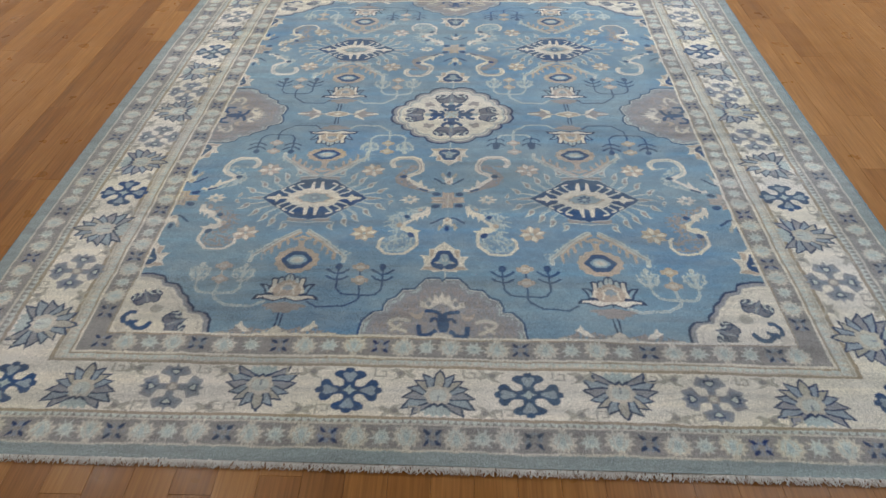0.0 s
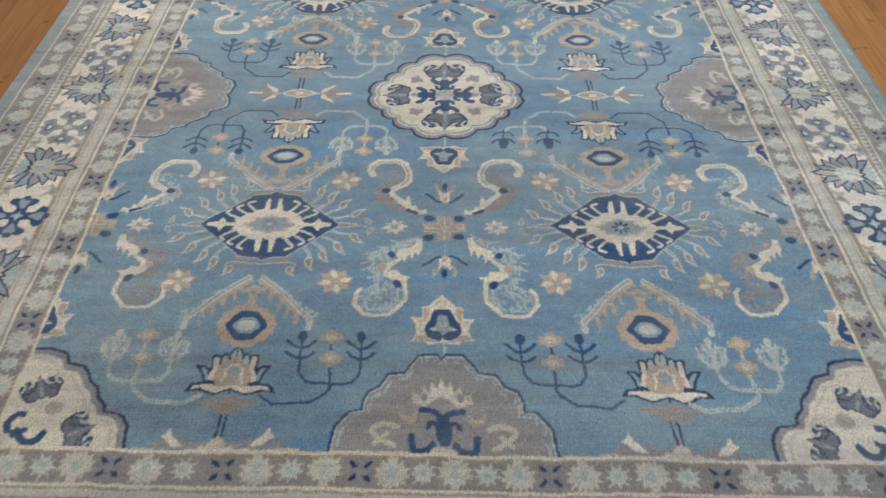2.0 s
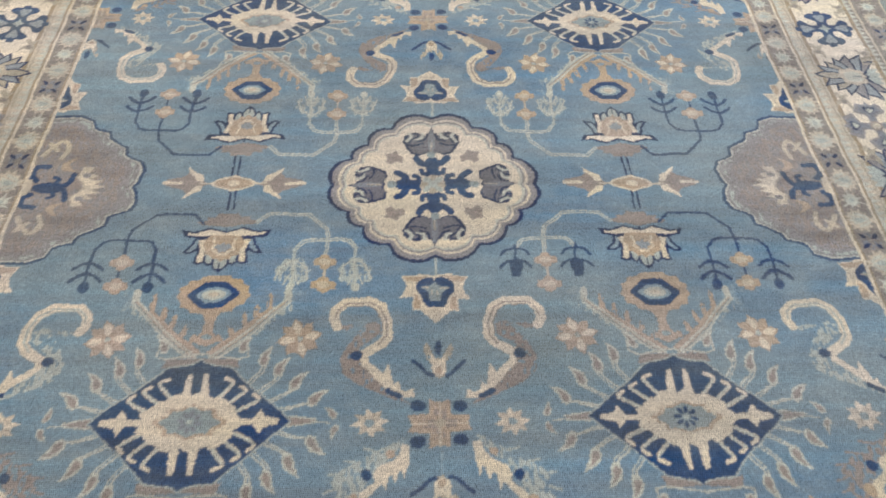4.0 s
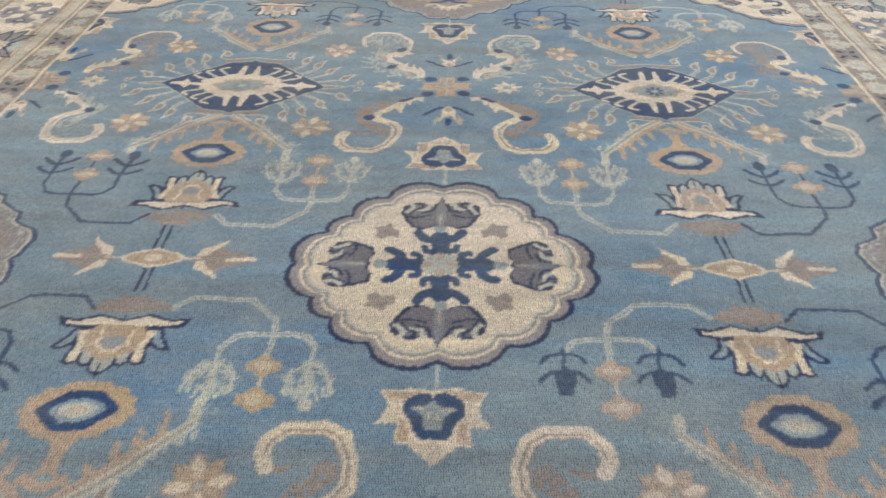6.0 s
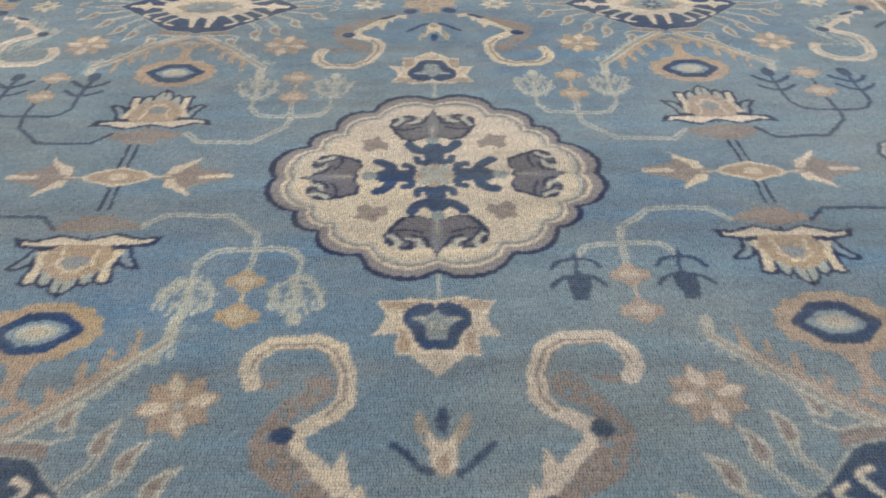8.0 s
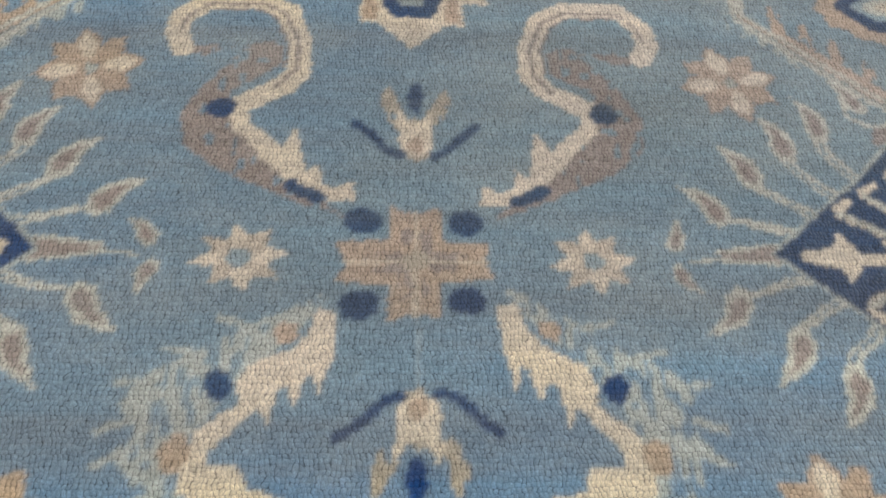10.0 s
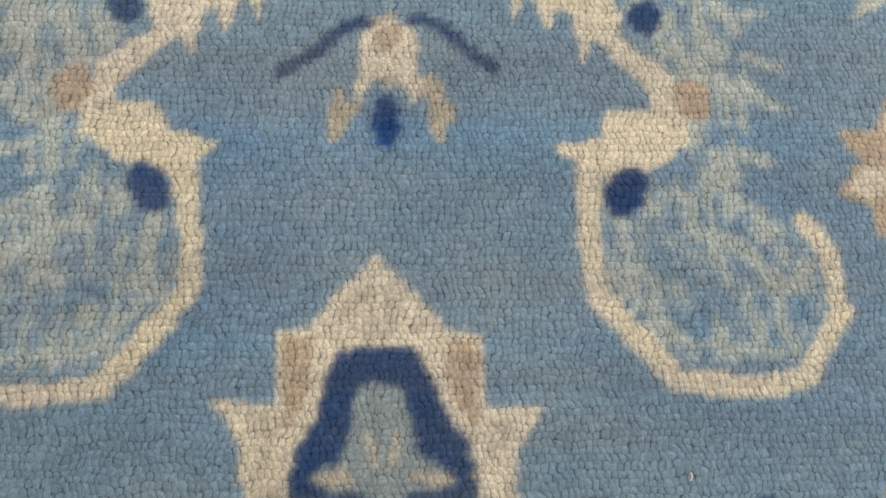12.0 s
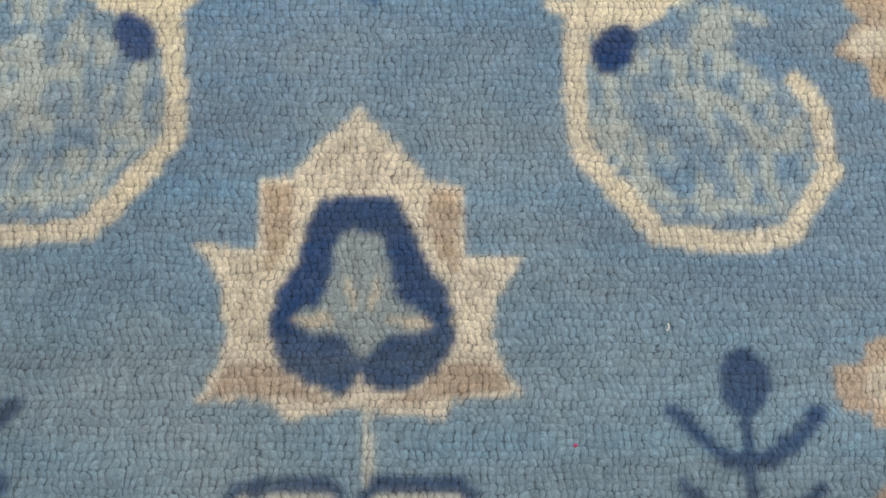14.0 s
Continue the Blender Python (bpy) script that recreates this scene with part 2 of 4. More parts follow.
class Pen:
    """Draws in a motif's own millimetres, at a place of the rug, turned and mirrored."""

    def __init__(self, x=0.0, y=0.0, turn=0.0, sx=1.0, sy=1.0, who=0):
        c, s = math.cos(radians(turn)), math.sin(radians(turn))
        self.m = np.array([[c * sx, -s * sy], [s * sx, c * sy]])
        self.inv = np.linalg.inv(self.m)
        self.o, self.who = np.array([x, y]), who

    def sub(self, x, y, turn=0.0, sx=1.0, sy=1.0):
        p = Pen(0, 0, turn, sx, sy, self.who)
        p.o = self.m @ np.array([x, y]) + self.o
        p.m = self.m @ p.m
        p.inv = np.linalg.inv(p.m)
        return p

    def window(self, pts, pad):
        q = np.asarray(pts, float) @ self.m.T + self.o
        k = pad * max(np.abs(self.m).sum(axis=1)) + 12
        x0 = max(int((q[:, 0].min() - k + HALF_W) / KNOT), 0)
        x1 = min(int((q[:, 0].max() + k + HALF_W) / KNOT) + 2, nx)
        y0 = max(int((q[:, 1].min() - k + HALF_L) / KNOT), 0)
        y1 = min(int((q[:, 1].max() + k + HALF_L) / KNOT) + 2, ny)
        if x0 >= x1 or y0 >= y1:
            return None
        w = (slice(y0, y1), slice(x0, x1))
        a, b = US[w] - self.o[0], VS[w] - self.o[1]
        return w, self.inv[0, 0] * a + self.inv[0, 1] * b, self.inv[1, 0] * a + self.inv[1, 1] * b

    def put(self, w, mask, colour):
        ink[w][mask] = PAL[colour]
        owner[w][mask] = self.who

    def poly(self, pts, colour, smooth=False, dense=1.0):
        if smooth:
            pts = spline(pts, True)
        got = self.window(pts, 0)
        if got is None:
            return
        w, X, Y = got
        mask = np.zeros(X.shape, bool)
        n = len(pts)
        for i in range(n):
            (xa, ya), (xb, yb) = pts[i], pts[(i + 1) % n]
            if ya == yb:
                continue
            mask ^= ((ya > Y) != (yb > Y)) & (X < (xb - xa) * (Y - ya) / (yb - ya) + xa)
        if dense < 1:
            mask &= SPECKLE[w] < dense
        self.put(w, mask, colour)

    def line(self, pts, width, colour, smooth=False, closed=False):
        if smooth:
            pts = spline(pts, closed)
        if closed:
            pts = list(pts) + [pts[0]]
        got = self.window(pts, width)
        if got is None:
            return
        w, X, Y = got
        mask = np.zeros(X.shape, bool)
        for (xa, ya), (xb, yb) in zip(pts[:-1], pts[1:]):
            dx, dy = xb - xa, yb - ya
            k = np.clip(((X - xa) * dx + (Y - ya) * dy) / (dx * dx + dy * dy + 1e-9), 0, 1)
            mask |= (X - xa - k * dx) ** 2 + (Y - ya - k * dy) ** 2 < width * width / 4
        self.put(w, mask, colour)

    def dot(self, x, y, rx, ry, colour, turn=0.0):
        c, s = math.cos(radians(turn)), math.sin(radians(turn))
        r = max(rx, ry)
        got = self.window([(x - r, y - r), (x + r, y + r), (x - r, y + r), (x + r, y - r)], 0)
        if got is None:
            return
        w, X, Y = got
        a, b = (X - x) * c + (Y - y) * s, -(X - x) * s + (Y - y) * c
        self.put(w, (a / rx) ** 2 + (b / ry) ** 2 < 1, colour)


def spline(pts, closed, steps=5):
    p = [Vector(q) for q in pts]
    n, out = len(p), []
    for i in range(n if closed else n - 1):
        a, b, c, d = (p[(i + j) % n] if closed else p[min(max(i + j, 0), n - 1)] for j in (-1, 0, 1, 2))
        for s in range(steps):
            t = s / steps
            q = 0.5 * (2 * b + (c - a) * t + (2 * a - 5 * b + 4 * c - d) * t * t + (3 * b - a - 3 * c + d) * t ** 3)
            out.append((q.x, q.y))
    if not closed:
        out.append(tuple(p[-1]))
    return out


def both(pts):
    """A closed outline from its right half, listed from top to bottom."""
    return list(pts) + [(-x, y) for x, y in reversed(pts)]


def quarters(pts):
    """A closed outline from its upper right quarter, listed from the top to the right tip."""
    half = list(pts) + [(x, -y) for x, y in reversed(pts)]
    return both(half)


def grown(pts, k, cx=0.0, cy=0.0):
    return [(cx + (x - cx) * k, cy + (y - cy) * k) for x, y in pts]


def scallops(notches, bulge):
    """Arcs that swell outward between the notches."""
    out = []
    for (xa, ya), (xb, yb) in zip(notches[:-1], notches[1:]):
        dx, dy = xb - xa, yb - ya
        size = math.hypot(dx, dy)
        for s in range(6):
            t = s / 6
            h = bulge * size * (1 - abs(2 * t - 1) ** 2.5)
            out.append((xa + dx * t - dy / size * h, ya + dy * t + dx / size * h))
    return [(x, y) for x, y in out] + [notches[-1]]


# ---- motifs ----
def palm_small(d):
    """A dark grey palmette inside the cream grounds, its tip and claws turned outward."""
    out = both([(0, 46), (6, 30), (13, 22), (20, 26), (30, 32), (46, 30), (58, 20), (61, 4), (52, -16), (42, -31), (24, -34), (10, -27), (0, -31)])
    d.poly(out, "ink")
    d.poly(grown(out, 0.88, 0, -1), "smoke")
    for s in (-1, 1):
        d.line([(s * 10, 26), (s * 14, 12), (s * 28, 6)], 5, "ink", True)
        d.line([(s * 20, 27), (s * 23, 15), (s * 36, 14)], 7, "pale", True)
        d.line([(s * 34, 29), (s * 30, 20), (s * 42, 12), (s * 46, 2)], 5, "ink", True)
        d.line([(s * 46, 27), (s * 44, 16), (s * 53, 6)], 7, "pale", True)
        d.line([(s * 18, 0), (s * 36, -6), (s * 52, -4)], 4, "ink", True)
    d.poly([(0, 38), (7, 14), (5, -20), (-5, -20), (-7, 14)], "slate", True)
    d.line([(0, -22), (0, 4)], 3, "stripe")


def forked_cross(d, r, colour, heart):
    """Four arms that open into three-lobed ends, with pale drops in them."""
    arm = both([(0, 1.0), (0.11, 0.97), (0.15, 0.86), (0.29, 0.88), (0.44, 0.80), (0.47, 0.65), (0.34, 0.54), (0.21, 0.46), (0.17, 0.32), (0.19, 0.0)])
    drop = both([(0, 0.75), (0.10, 0.80), (0.20, 0.70), (0.13, 0.54), (0.07, 0.40), (0, 0.34)])
    for k in range(4):
        d.sub(0, 0, 90 * k, r, r).poly(arm, colour, True)
    for k in range(4):
        d.sub(0, 0, 90 * k, r, r).poly(drop, heart, True)
    d.sub(0, 0, 0, r, r).poly(quarters([(0, 0.22), (0.08, 0.08), (0.22, 0)]), "sage")


def medallion(d):
    rim = quarters(scallops([(0, 191), (89, 161), (141, 114), (172, 74), (207, -3)], 0.26))
    d.poly(rim, "ink")
    d.poly(grown(rim, 0.962), "taupe")
    d.poly(grown(rim, 0.905), "cream")
    d.poly(grown(rim, 0.878), "taupe")
    d.poly(grown(rim, 0.856), "pale")
    d.poly(grown(rim, 0.832), "cream")
    for k, sx, far in ((0, 1.0, 116), (180, 1.05, 116), (90, 0.86, 128), (270, 0.86, 128)):
        palm_small(d.sub(0, 0, k).sub(0, far, 0, sx, 1.0))
    for sx in (-1, 1):
        for sy in (-1, 1):
            d.poly(grown([(sx * 62, sy * 62), (sx * 92, sy * 58), (sx * 104, sy * 78), (sx * 84, sy * 96), (sx * 66, sy * 90)], 1.0), "cream", True)
            d.poly([(sx * 62, sy * 62), (sx * 76, sy * 66), (sx * 88, sy * 58), (sx * 98, sy * 66), (sx * 94, sy * 78), (sx * 100, sy * 88), (sx * 84, sy * 90), (sx * 76, sy * 96), (sx * 70, sy * 84), (sx * 60, sy * 78)], "brown")
    for k in range(4):
        p = d.sub(0, 0, 90 * k)
        p.line([(0, 22), (0, 64)], 27, "navy")
        for s in (-1, 1):
            p.line([(0, 54), (s * 22, 60), (s * 32, 74)], 16, "navy", True)
            p.line([(s * 6, 31), (s * 20, 30), (s * 24, 40)], 11, "navy", True)
        p.dot(0, 84, 9, 10, "grey")
    d.dot(0, 0, 26, 25, "sand")
    for k in range(8):
        d.sub(0, 0, 45 * k).dot(0, 17, 7, 10, "sage" if k % 2 else "stripe")
    d.dot(0, 0, 10, 10, "sage")


def trefoil(d):
    crown = both([(0, 78), (12, 66), (25, 53), (30, 47), (46, 46), (45, 13), (71, 15), (60, -3), (56, -21), (60, -34), (68, -48), (38, -49), (32, -56), (0, -51)])
    d.poly(crown, "cream")
    d.poly(both([(0, 66), (15, 56), (23, 47), (0, 41)]), "sand", dense=0.6)
    for s in (-1, 1):
        d.poly([(s * 30, 43), (s * 44, 42), (s * 42, 4), (s * 33, 12), (s * 28, 26)], "tan")
        d.poly([(s * 36, -32), (s * 55, -33), (s * 63, -46), (s * 36, -47), (s * 8, -50), (s * 26, -42)], "tan")
        d.poly([(s * 46, 9), (s * 60, 10), (s * 52, -4), (s * 49, -24), (s * 42, -28)], "sand", dense=0.55)
    d.poly(both([(0, 38), (15, 37), (23, 26), (28, 10), (37, -4), (38, -24), (27, -39), (11, -45), (2, -40), (0, -30)]), "navy", True)
    d.poly(both([(0, 23), (10, 20), (15, -4), (28, -14), (22, -19), (10, -20), (3, -28), (0, -32)]), "grey", True)
    for s in (-1, 1):
        d.line([(s * 13, -14), (s * 26, -15)], 4, "sand")
        d.line([(s * 6, 2), (s * 4, -8)], 3, "sand")


def star(d):
    d.poly(quarters([(0, 38), (17, 45), (17, 17), (52, 15), (45, 0)]), "tan")
    d.poly(quarters([(0, 25), (9, 30), (11, 8), (36, 7), (30, 0)]), "brown", dense=0.6)
    d.line([(-46, 0), (46, 0)], 3, "sand")
    d.line([(0, -40), (0, 40)], 3, "sand")
    d.dot(0, 0, 9, 8, "stripe")
    for sx in (-1, 1):
        for sy in (-1, 1):
            d.dot(sx * 34, sy * 32, 13, 11, "navy", sx * sy * 15)


def scroll_low(d, back="sage", under="mist"):
    """The pale S that leaves the star outward and ends in a hook."""
    d.poly([(92, -186), (140, -190), (184, -212), (188, -250), (172, -270), (122, -270), (94, -250)], under, True, 0.75)
    d.poly([(56, -34), (99, -54), (129, -72), (159, -90), (172, -110), (164, -127), (172, -142), (158, -165), (150, -200), (128, -186), (134, -150), (112, -100), (86, -72)], under, True, 0.8)
    d.poly([(56, -30), (99, -52), (129, -70), (159, -88), (176, -110), (166, -127), (175, -142), (160, -165), (154, -198), (126, -190), (136, -150), (116, -104), (86, -72)], back, True, 0.58)
    for x, y, dx, dy in ((104, -58, 22, 6), (132, -76, 24, 4), (156, -96, 24, 0), (166, -118, 20, -8), (166, -140, 18, -8), (154, -168, 18, -6), (150, -190, 14, -10)):
        d.line([(x, y), (x + dx, y + dy)], 5, back)
    d.poly([(96, -190), (140, -194), (182, -214), (186, -250), (170, -268), (124, -268), (98, -250)], back, True, 0.36)
    d.line([(102, -200), (102, -238), (124, -262), (166, -266)], 5, back)
    d.line([(182, -226), (172, -236), (150, -214), (132, -208)], 8, back, True)
    d.line([(90, -178), (86, -209), (87, -236), (100, -254), (119, -277), (149, -281), (174, -278), (194, -250), (192, -218), (184, -206)], 10, "cream")
    d.poly([(50, -44), (64, -42), (68, -60), (78, -72), (92, -78), (104, -84), (110, -98), (106, -110), (131, -126), (135, -152), (122, -152), (119, -138), (102, -120), (92, -108), (82, -98), (70, -92), (60, -82), (51, -78)], "cream")
    d.poly([(101, -149), (136, -149), (134, -165), (121, -176), (100, -184), (92, -181), (74, -167), (96, -162)], "cream")
    for x, y, dx, dy in ((58, -78, 2, -26), (74, -92, 0, -20), (92, -106, -4, -20)):
        d.poly([(x - 7, y + 6), (x + 7, y + 4), (x + dx, y + dy)], "cream")
    d.dot(82, -60, 8, 8, "tan")
    d.dot(140, -141, 9, 12, "tan")
    d.dot(121, -98, 9, 10, "navy", -30)
    d.dot(104, -189, 9, 13, "navy", -25)


def scroll_high(d, back="brown"):
    """The brown-backed S that leaves the star inward and hooks beside the trefoil."""
    d.poly([(46, 24), (96, 48), (142, 70), (168, 88), (174, 118), (160, 148), (132, 188), (160, 192), (182, 184), (168, 176), (118, 198), (106, 190), (108, 168), (140, 140), (128, 100), (90, 64)], back, dense=0.86 if back == "brown" else 0.62)
    d.line([(134, 126), (102, 148), (92, 164), (93, 196), (104, 228), (126, 243), (170, 241), (188, 222), (190, 202), (183, 186)], 19, "cream")
    d.line([(108, 146), (94, 166), (94, 196), (105, 226), (126, 240), (168, 238), (184, 222), (187, 206)], 3.5, back)
    d.line([(104, 168), (102, 196), (112, 222), (130, 234), (164, 232)], 2.5, back)
    d.poly([(42, 40), (46, 58), (58, 52), (66, 54), (70, 72), (78, 66), (90, 108), (98, 88), (112, 100), (124, 112), (128, 136), (142, 132), (136, 106), (110, 80), (88, 56), (62, 40)], "cream")
    d.line([(68, 44), (88, 55)], 10, "navy")
    d.dot(145, 124, 11, 10, "navy")


def bud(d):
    """A small bud on the axis with two dark wings."""
    d.poly(both([(0, 40), (16, 30), (24, 4), (44, -34), (38, -58), (22, -36), (8, -14), (0, -20)]), "stripe", True, 0.7)
    d.poly(both([(0, 34), (19, 22), (20, 2), (22, -26), (10, -14), (0, -8)]), "cream", True)
    d.dot(0, 20, 10, 10, "tan")
    for s in (-1, 1):
        d.line([(s * 18, 32), (s * 34, 26), (s * 52, 10), (s * 74, -6)], 11, "navy", True)
    d.dot(0, -42, 10, 20, "navy")


def pale_flower(d):
    for k in range(8):
        d.sub(0, 0, 45 * k + 10).poly([(0, 45), (11, 24), (6, 8), (-6, 8), (-11, 22)], "sand" if k % 2 else "cream")
    d.dot(0, 0, 11, 11, "mist")


def rosette(d):
    for k in range(4):
        d.sub(0, 0, 90 * k + 35).poly([(1, 40), (9, 30), (7, 14), (0, 3), (-8, 14), (-10, 28)], "tan")
    for k in range(4):
        p = d.sub(0, 0, 90 * k - 10)
        p.poly([(2, 42), (11, 28), (8, 12), (0, 4), (-8, 12), (-11, 27)], "tan")
        p.poly([(2, 36), (8, 26), (5, 13), (0, 8), (-5, 13), (-8, 25)], "cream")
    d.dot(0, 0, 5, 5, "sage")


def leaf(d, size=1.0):
    """A hooked bud: a pale outline round a brown drop."""
    d.poly(grown([(-4, -18), (8, -17), (11, -4), (9, 9), (12, 30), (0, 20), (-9, 8), (-10, -6)], size), "pale")
    d.poly(grown([(-1, -12), (5, -11), (7, -2), (4, 8), (7, 20), (-1, 11), (-5, 2), (-6, -6)], size), "brown")


def diamond(d, heart="slate"):
    edge = quarters([(0, 120), (9, 112), (20, 109), (52, 104), (100, 58), (148, 16), (164, 0)])
    # buds on stalks round about
    for sx in (-1, 1):
        for sy in (-1, 1):
            for x, y, dx, dy, turn in ((86, 74, 106, 122, -4), (106, 56, 136, 102, -10), (126, 38, 168, 74, -18), (146, 22, 202, 42, -32)):
                d.line([(sx * x, sy * y), (sx * (0.45 * x + 0.55 * dx + 6), sy * (0.55 * y + 0.45 * dy)), (sx * dx, sy * (dy - 12))], 4, "pale")
                d.line([(sx * (x + 5), sy * (y - 4)), (sx * (0.45 * x + 0.55 * dx + 13), sy * (0.55 * y + 0.45 * dy)), (sx * (dx + 6), sy * (dy - 12))], 3, "pale")
                leaf(d.sub(sx * dx, sy * dy, 0, sx, sy).sub(0, 0, turn), 0.98)
    for s in (-1, 1):
        d.poly([(s * 158, 9), (s * 206, 2), (s * 206, -3), (s * 158, -9)], "brown")
        d.line([(s * 162, 9), (s * 208, 2), (s * 228, 4)], 3, "pale")
        d.line([(s * 162, -9), (s * 208, -3)], 3, "pale")
        leaf(d.sub(s * 236, 16, s * 25), 0.62)
        leaf(d.sub(s * 234, -14, s * 155), 0.62)
        d.poly([(-66, s * 104), (66, s * 104), (60, s * 122), (-60, s * 122)], "brown")
        d.line([(-76, s * 152), (-78, s * 128), (-62, s * 122), (-20, s * 128), (0, s * 132), (20, s * 128), (62, s * 122), (78, s * 128), (76, s * 152)], 4, "pale")
        for sx in (-1, 1):
            leaf(d.sub(sx * 68, s * 148, 0, sx, s).sub(0, 0, -14), 0.8)
    d.line(edge, 6, "sage", closed=True)
    d.poly(edge, "navy")
    body = [(math.cos(a) * (84 + 6 * math.cos(9 * a)), math.sin(a) * (51 + 5 * math.cos(13 * a))) for a in (i * math.pi / 30 for i in range(60))]
    for sx in (-1, 1):
        d.poly([(sx * 78, 6), (sx * 104, 5), (sx * 116, 22), (sx * 123, 9), (sx * 147, 4), (sx * 147, -4), (sx * 123, -9), (sx * 116, -22), (sx * 104, -5), (sx * 78, -6)], "cream")
        for sy in (-1, 1):
            d.poly([(sx * 7, sy * 44), (sx * 10, sy * 93), (sx * 18, sy * 91), (sx * 24, sy * 44)], "cream")
            for x, y, ex, ey, hx, hy in ((38, 42, 62, 72, 48, 82), (60, 34, 86, 56, 76, 66), (76, 20, 108, 38, 100, 50)):
                d.line([(sx * x, sy * y), (sx * ex, sy * ey), (sx * hx, sy * hy)], 7, "cream", True)
                d.line([(sx * x, sy * y), (sx * ex, sy * ey)], 5, "pale")
    d.poly(body, "cream")
    inner = [(math.cos(a) * (56 + 6 * math.cos(6 * a)), math.sin(a) * (29 + 4 * math.cos(8 * a))) for a in (i * math.pi / 20 for i in range(40))]
    d.poly(inner, "tan", dense=0.8)
    d.poly(grown(inner, 0.82), "grey")
    for k in range(8):
        d.sub(0, 0, 45 * k + 10).dot(0, 14, 3.6, 7, heart)
    d.dot(0, 0, 5, 4, "sage")


def eye_flower(d, tall=1.0):
    """A dark ringed eye in a tan halo, held by two feathered branches that meet at the diamond's side."""
    for s in (-1, 1):
        d.poly([(s * 30, -136), (s * 80, -96), (s * 128, -44), (s * 160, -34), (s * 150, -6), (s * 172, -2), (s * 150, 16), (s * 120, -20), (s * 70, -70)], "mist", dense=0.6)
        d.poly([(s * 34, -134), (s * 84, -96), (s * 128, -50), (s * 158, -36), (s * 140, -20), (s * 100, -50), (s * 60, -90)], "sage", dense=0.42)
        d.line([(s * 10, -128), (s * 44, -100), (s * 70, -76), (s * 102, -42)], 10, "tan")
        for x, y, ex, ey in ((104, -42, 104, 4), (84, -56, 82, -24), (66, -74, 62, -42), (44, -94, 40, -66), (26, -106, 22, -88)):
            d.poly([(s * (x - 5), y), (s * (ex - 4), 0.75 * ey + 0.25 * y), (s * ex, ey), (s * (ex + 5), 0.8 * ey + 0.2 * y), (s * (x + 7), y)], "tan", dense=0.85)
        band = [(16, -138), (48, -112), (78, -84), (112, -44), (138, -18), (136, 6)]
        d.line([(s * x, y) for x, y in band], 14, "pale")
        d.line([(s * x, y) for x, y in band[:-1]], 5, "grey")
        d.line([(s * (x - 1), y + 1) for x, y in band[:-1]], 2.5, "tan")
    d.poly(both([(0, -38 * tall), (18, -40 * tall), (9, -60), (10, -84), (24, -104), (0, -116)]), "tan")
    d.dot(0, -95, 9, 6, "mist")
    d.poly([(x, y * tall) for x, y in both([(0, 46), (24, 45), (30, 38), (48, 36), (52, 24), (64, 18), (62, 6), (68, -4), (60, -14), (58, -26), (44, -30), (38, -40), (20, -42), (14, -48), (0, -47)])], "tan")
    d.poly([(x, y * tall) for x, y in quarters([(0, 31), (20, 30), (47, 3), (48, 0)])], "navy")
    d.poly([(x, y * tall) for x, y in quarters([(0, 17), (14, 16), (30, 3), (31, 0)])], "mist")
    d.dot(0, 0, 21, 11 * tall, "pale")
    d.dot(0, 0, 10, 5 * tall, "sand")


def lotus(d):
    """A lotus with a fingered crown, outlined side leaves and a boat-shaped foot, on a brown calyx."""
    d.poly(both([(0, -54), (24, -60), (50, -62), (62, -70), (40, -76), (46, -84), (26, -84), (20, -95), (0, -92)]), "brown")
    d.poly(both([(0, 66), (12, 54), (16, 44), (22, 50), (31, 41), (44, 46), (51, 41), (47, 9), (60, 17), (78, 17), (62, -8), (58, -25), (80, -28), (90, -46), (64, -43), (32, -55), (0, -43)]), "ink")
    for s in (-1, 1):
        d.poly([(s * 51, 1), (s * 59, 11), (s * 68, 12), (s * 57, -6), (s * 53, -22), (s * 46, -20)], "mist")
        d.poly([(s * 34, 37), (s * 42, 40), (s * 46, 36), (s * 42, 6), (s * 50, -20), (s * 38, -22), (s * 32, 6)], "cream")
        d.poly([(0, -38), (s * 30, -50), (s * 62, -38), (s * 77, -41), (s * 74, -33), (s * 54, -30), (s * 30, -31), (0, -30)], "ivory")
        d.poly([(s * 2, 58), (s * 9, 51), (s * 12, 42), (s * 11, 28), (0, 28)], "sage")
        d.poly([(s * 17, 40), (s * 23, 43), (s * 28, 36), (s * 30, 18), (s * 17, 24)], "sage")
    d.poly(both([(0, 38), (8, 30), (16, 32), (22, 22), (32, 18), (33, 4), (39, -6), (36, -20), (30, -32), (0, -33)]), "tan")
    d.line([(-21, -24), (-16, -6), (-20, 6), (-10, 12), (-6, 20), (0, 16), (6, 20), (10, 12), (20, 6), (16, -6), (21, -24)], 4, "cream")
    d.poly(both([(0, 10), (6, 14), (9, 5), (16, 1), (11, -10), (4, -8), (0, -16)]), "steel")
    d.line([(0, -40), (0, -50)], 4, "ink")


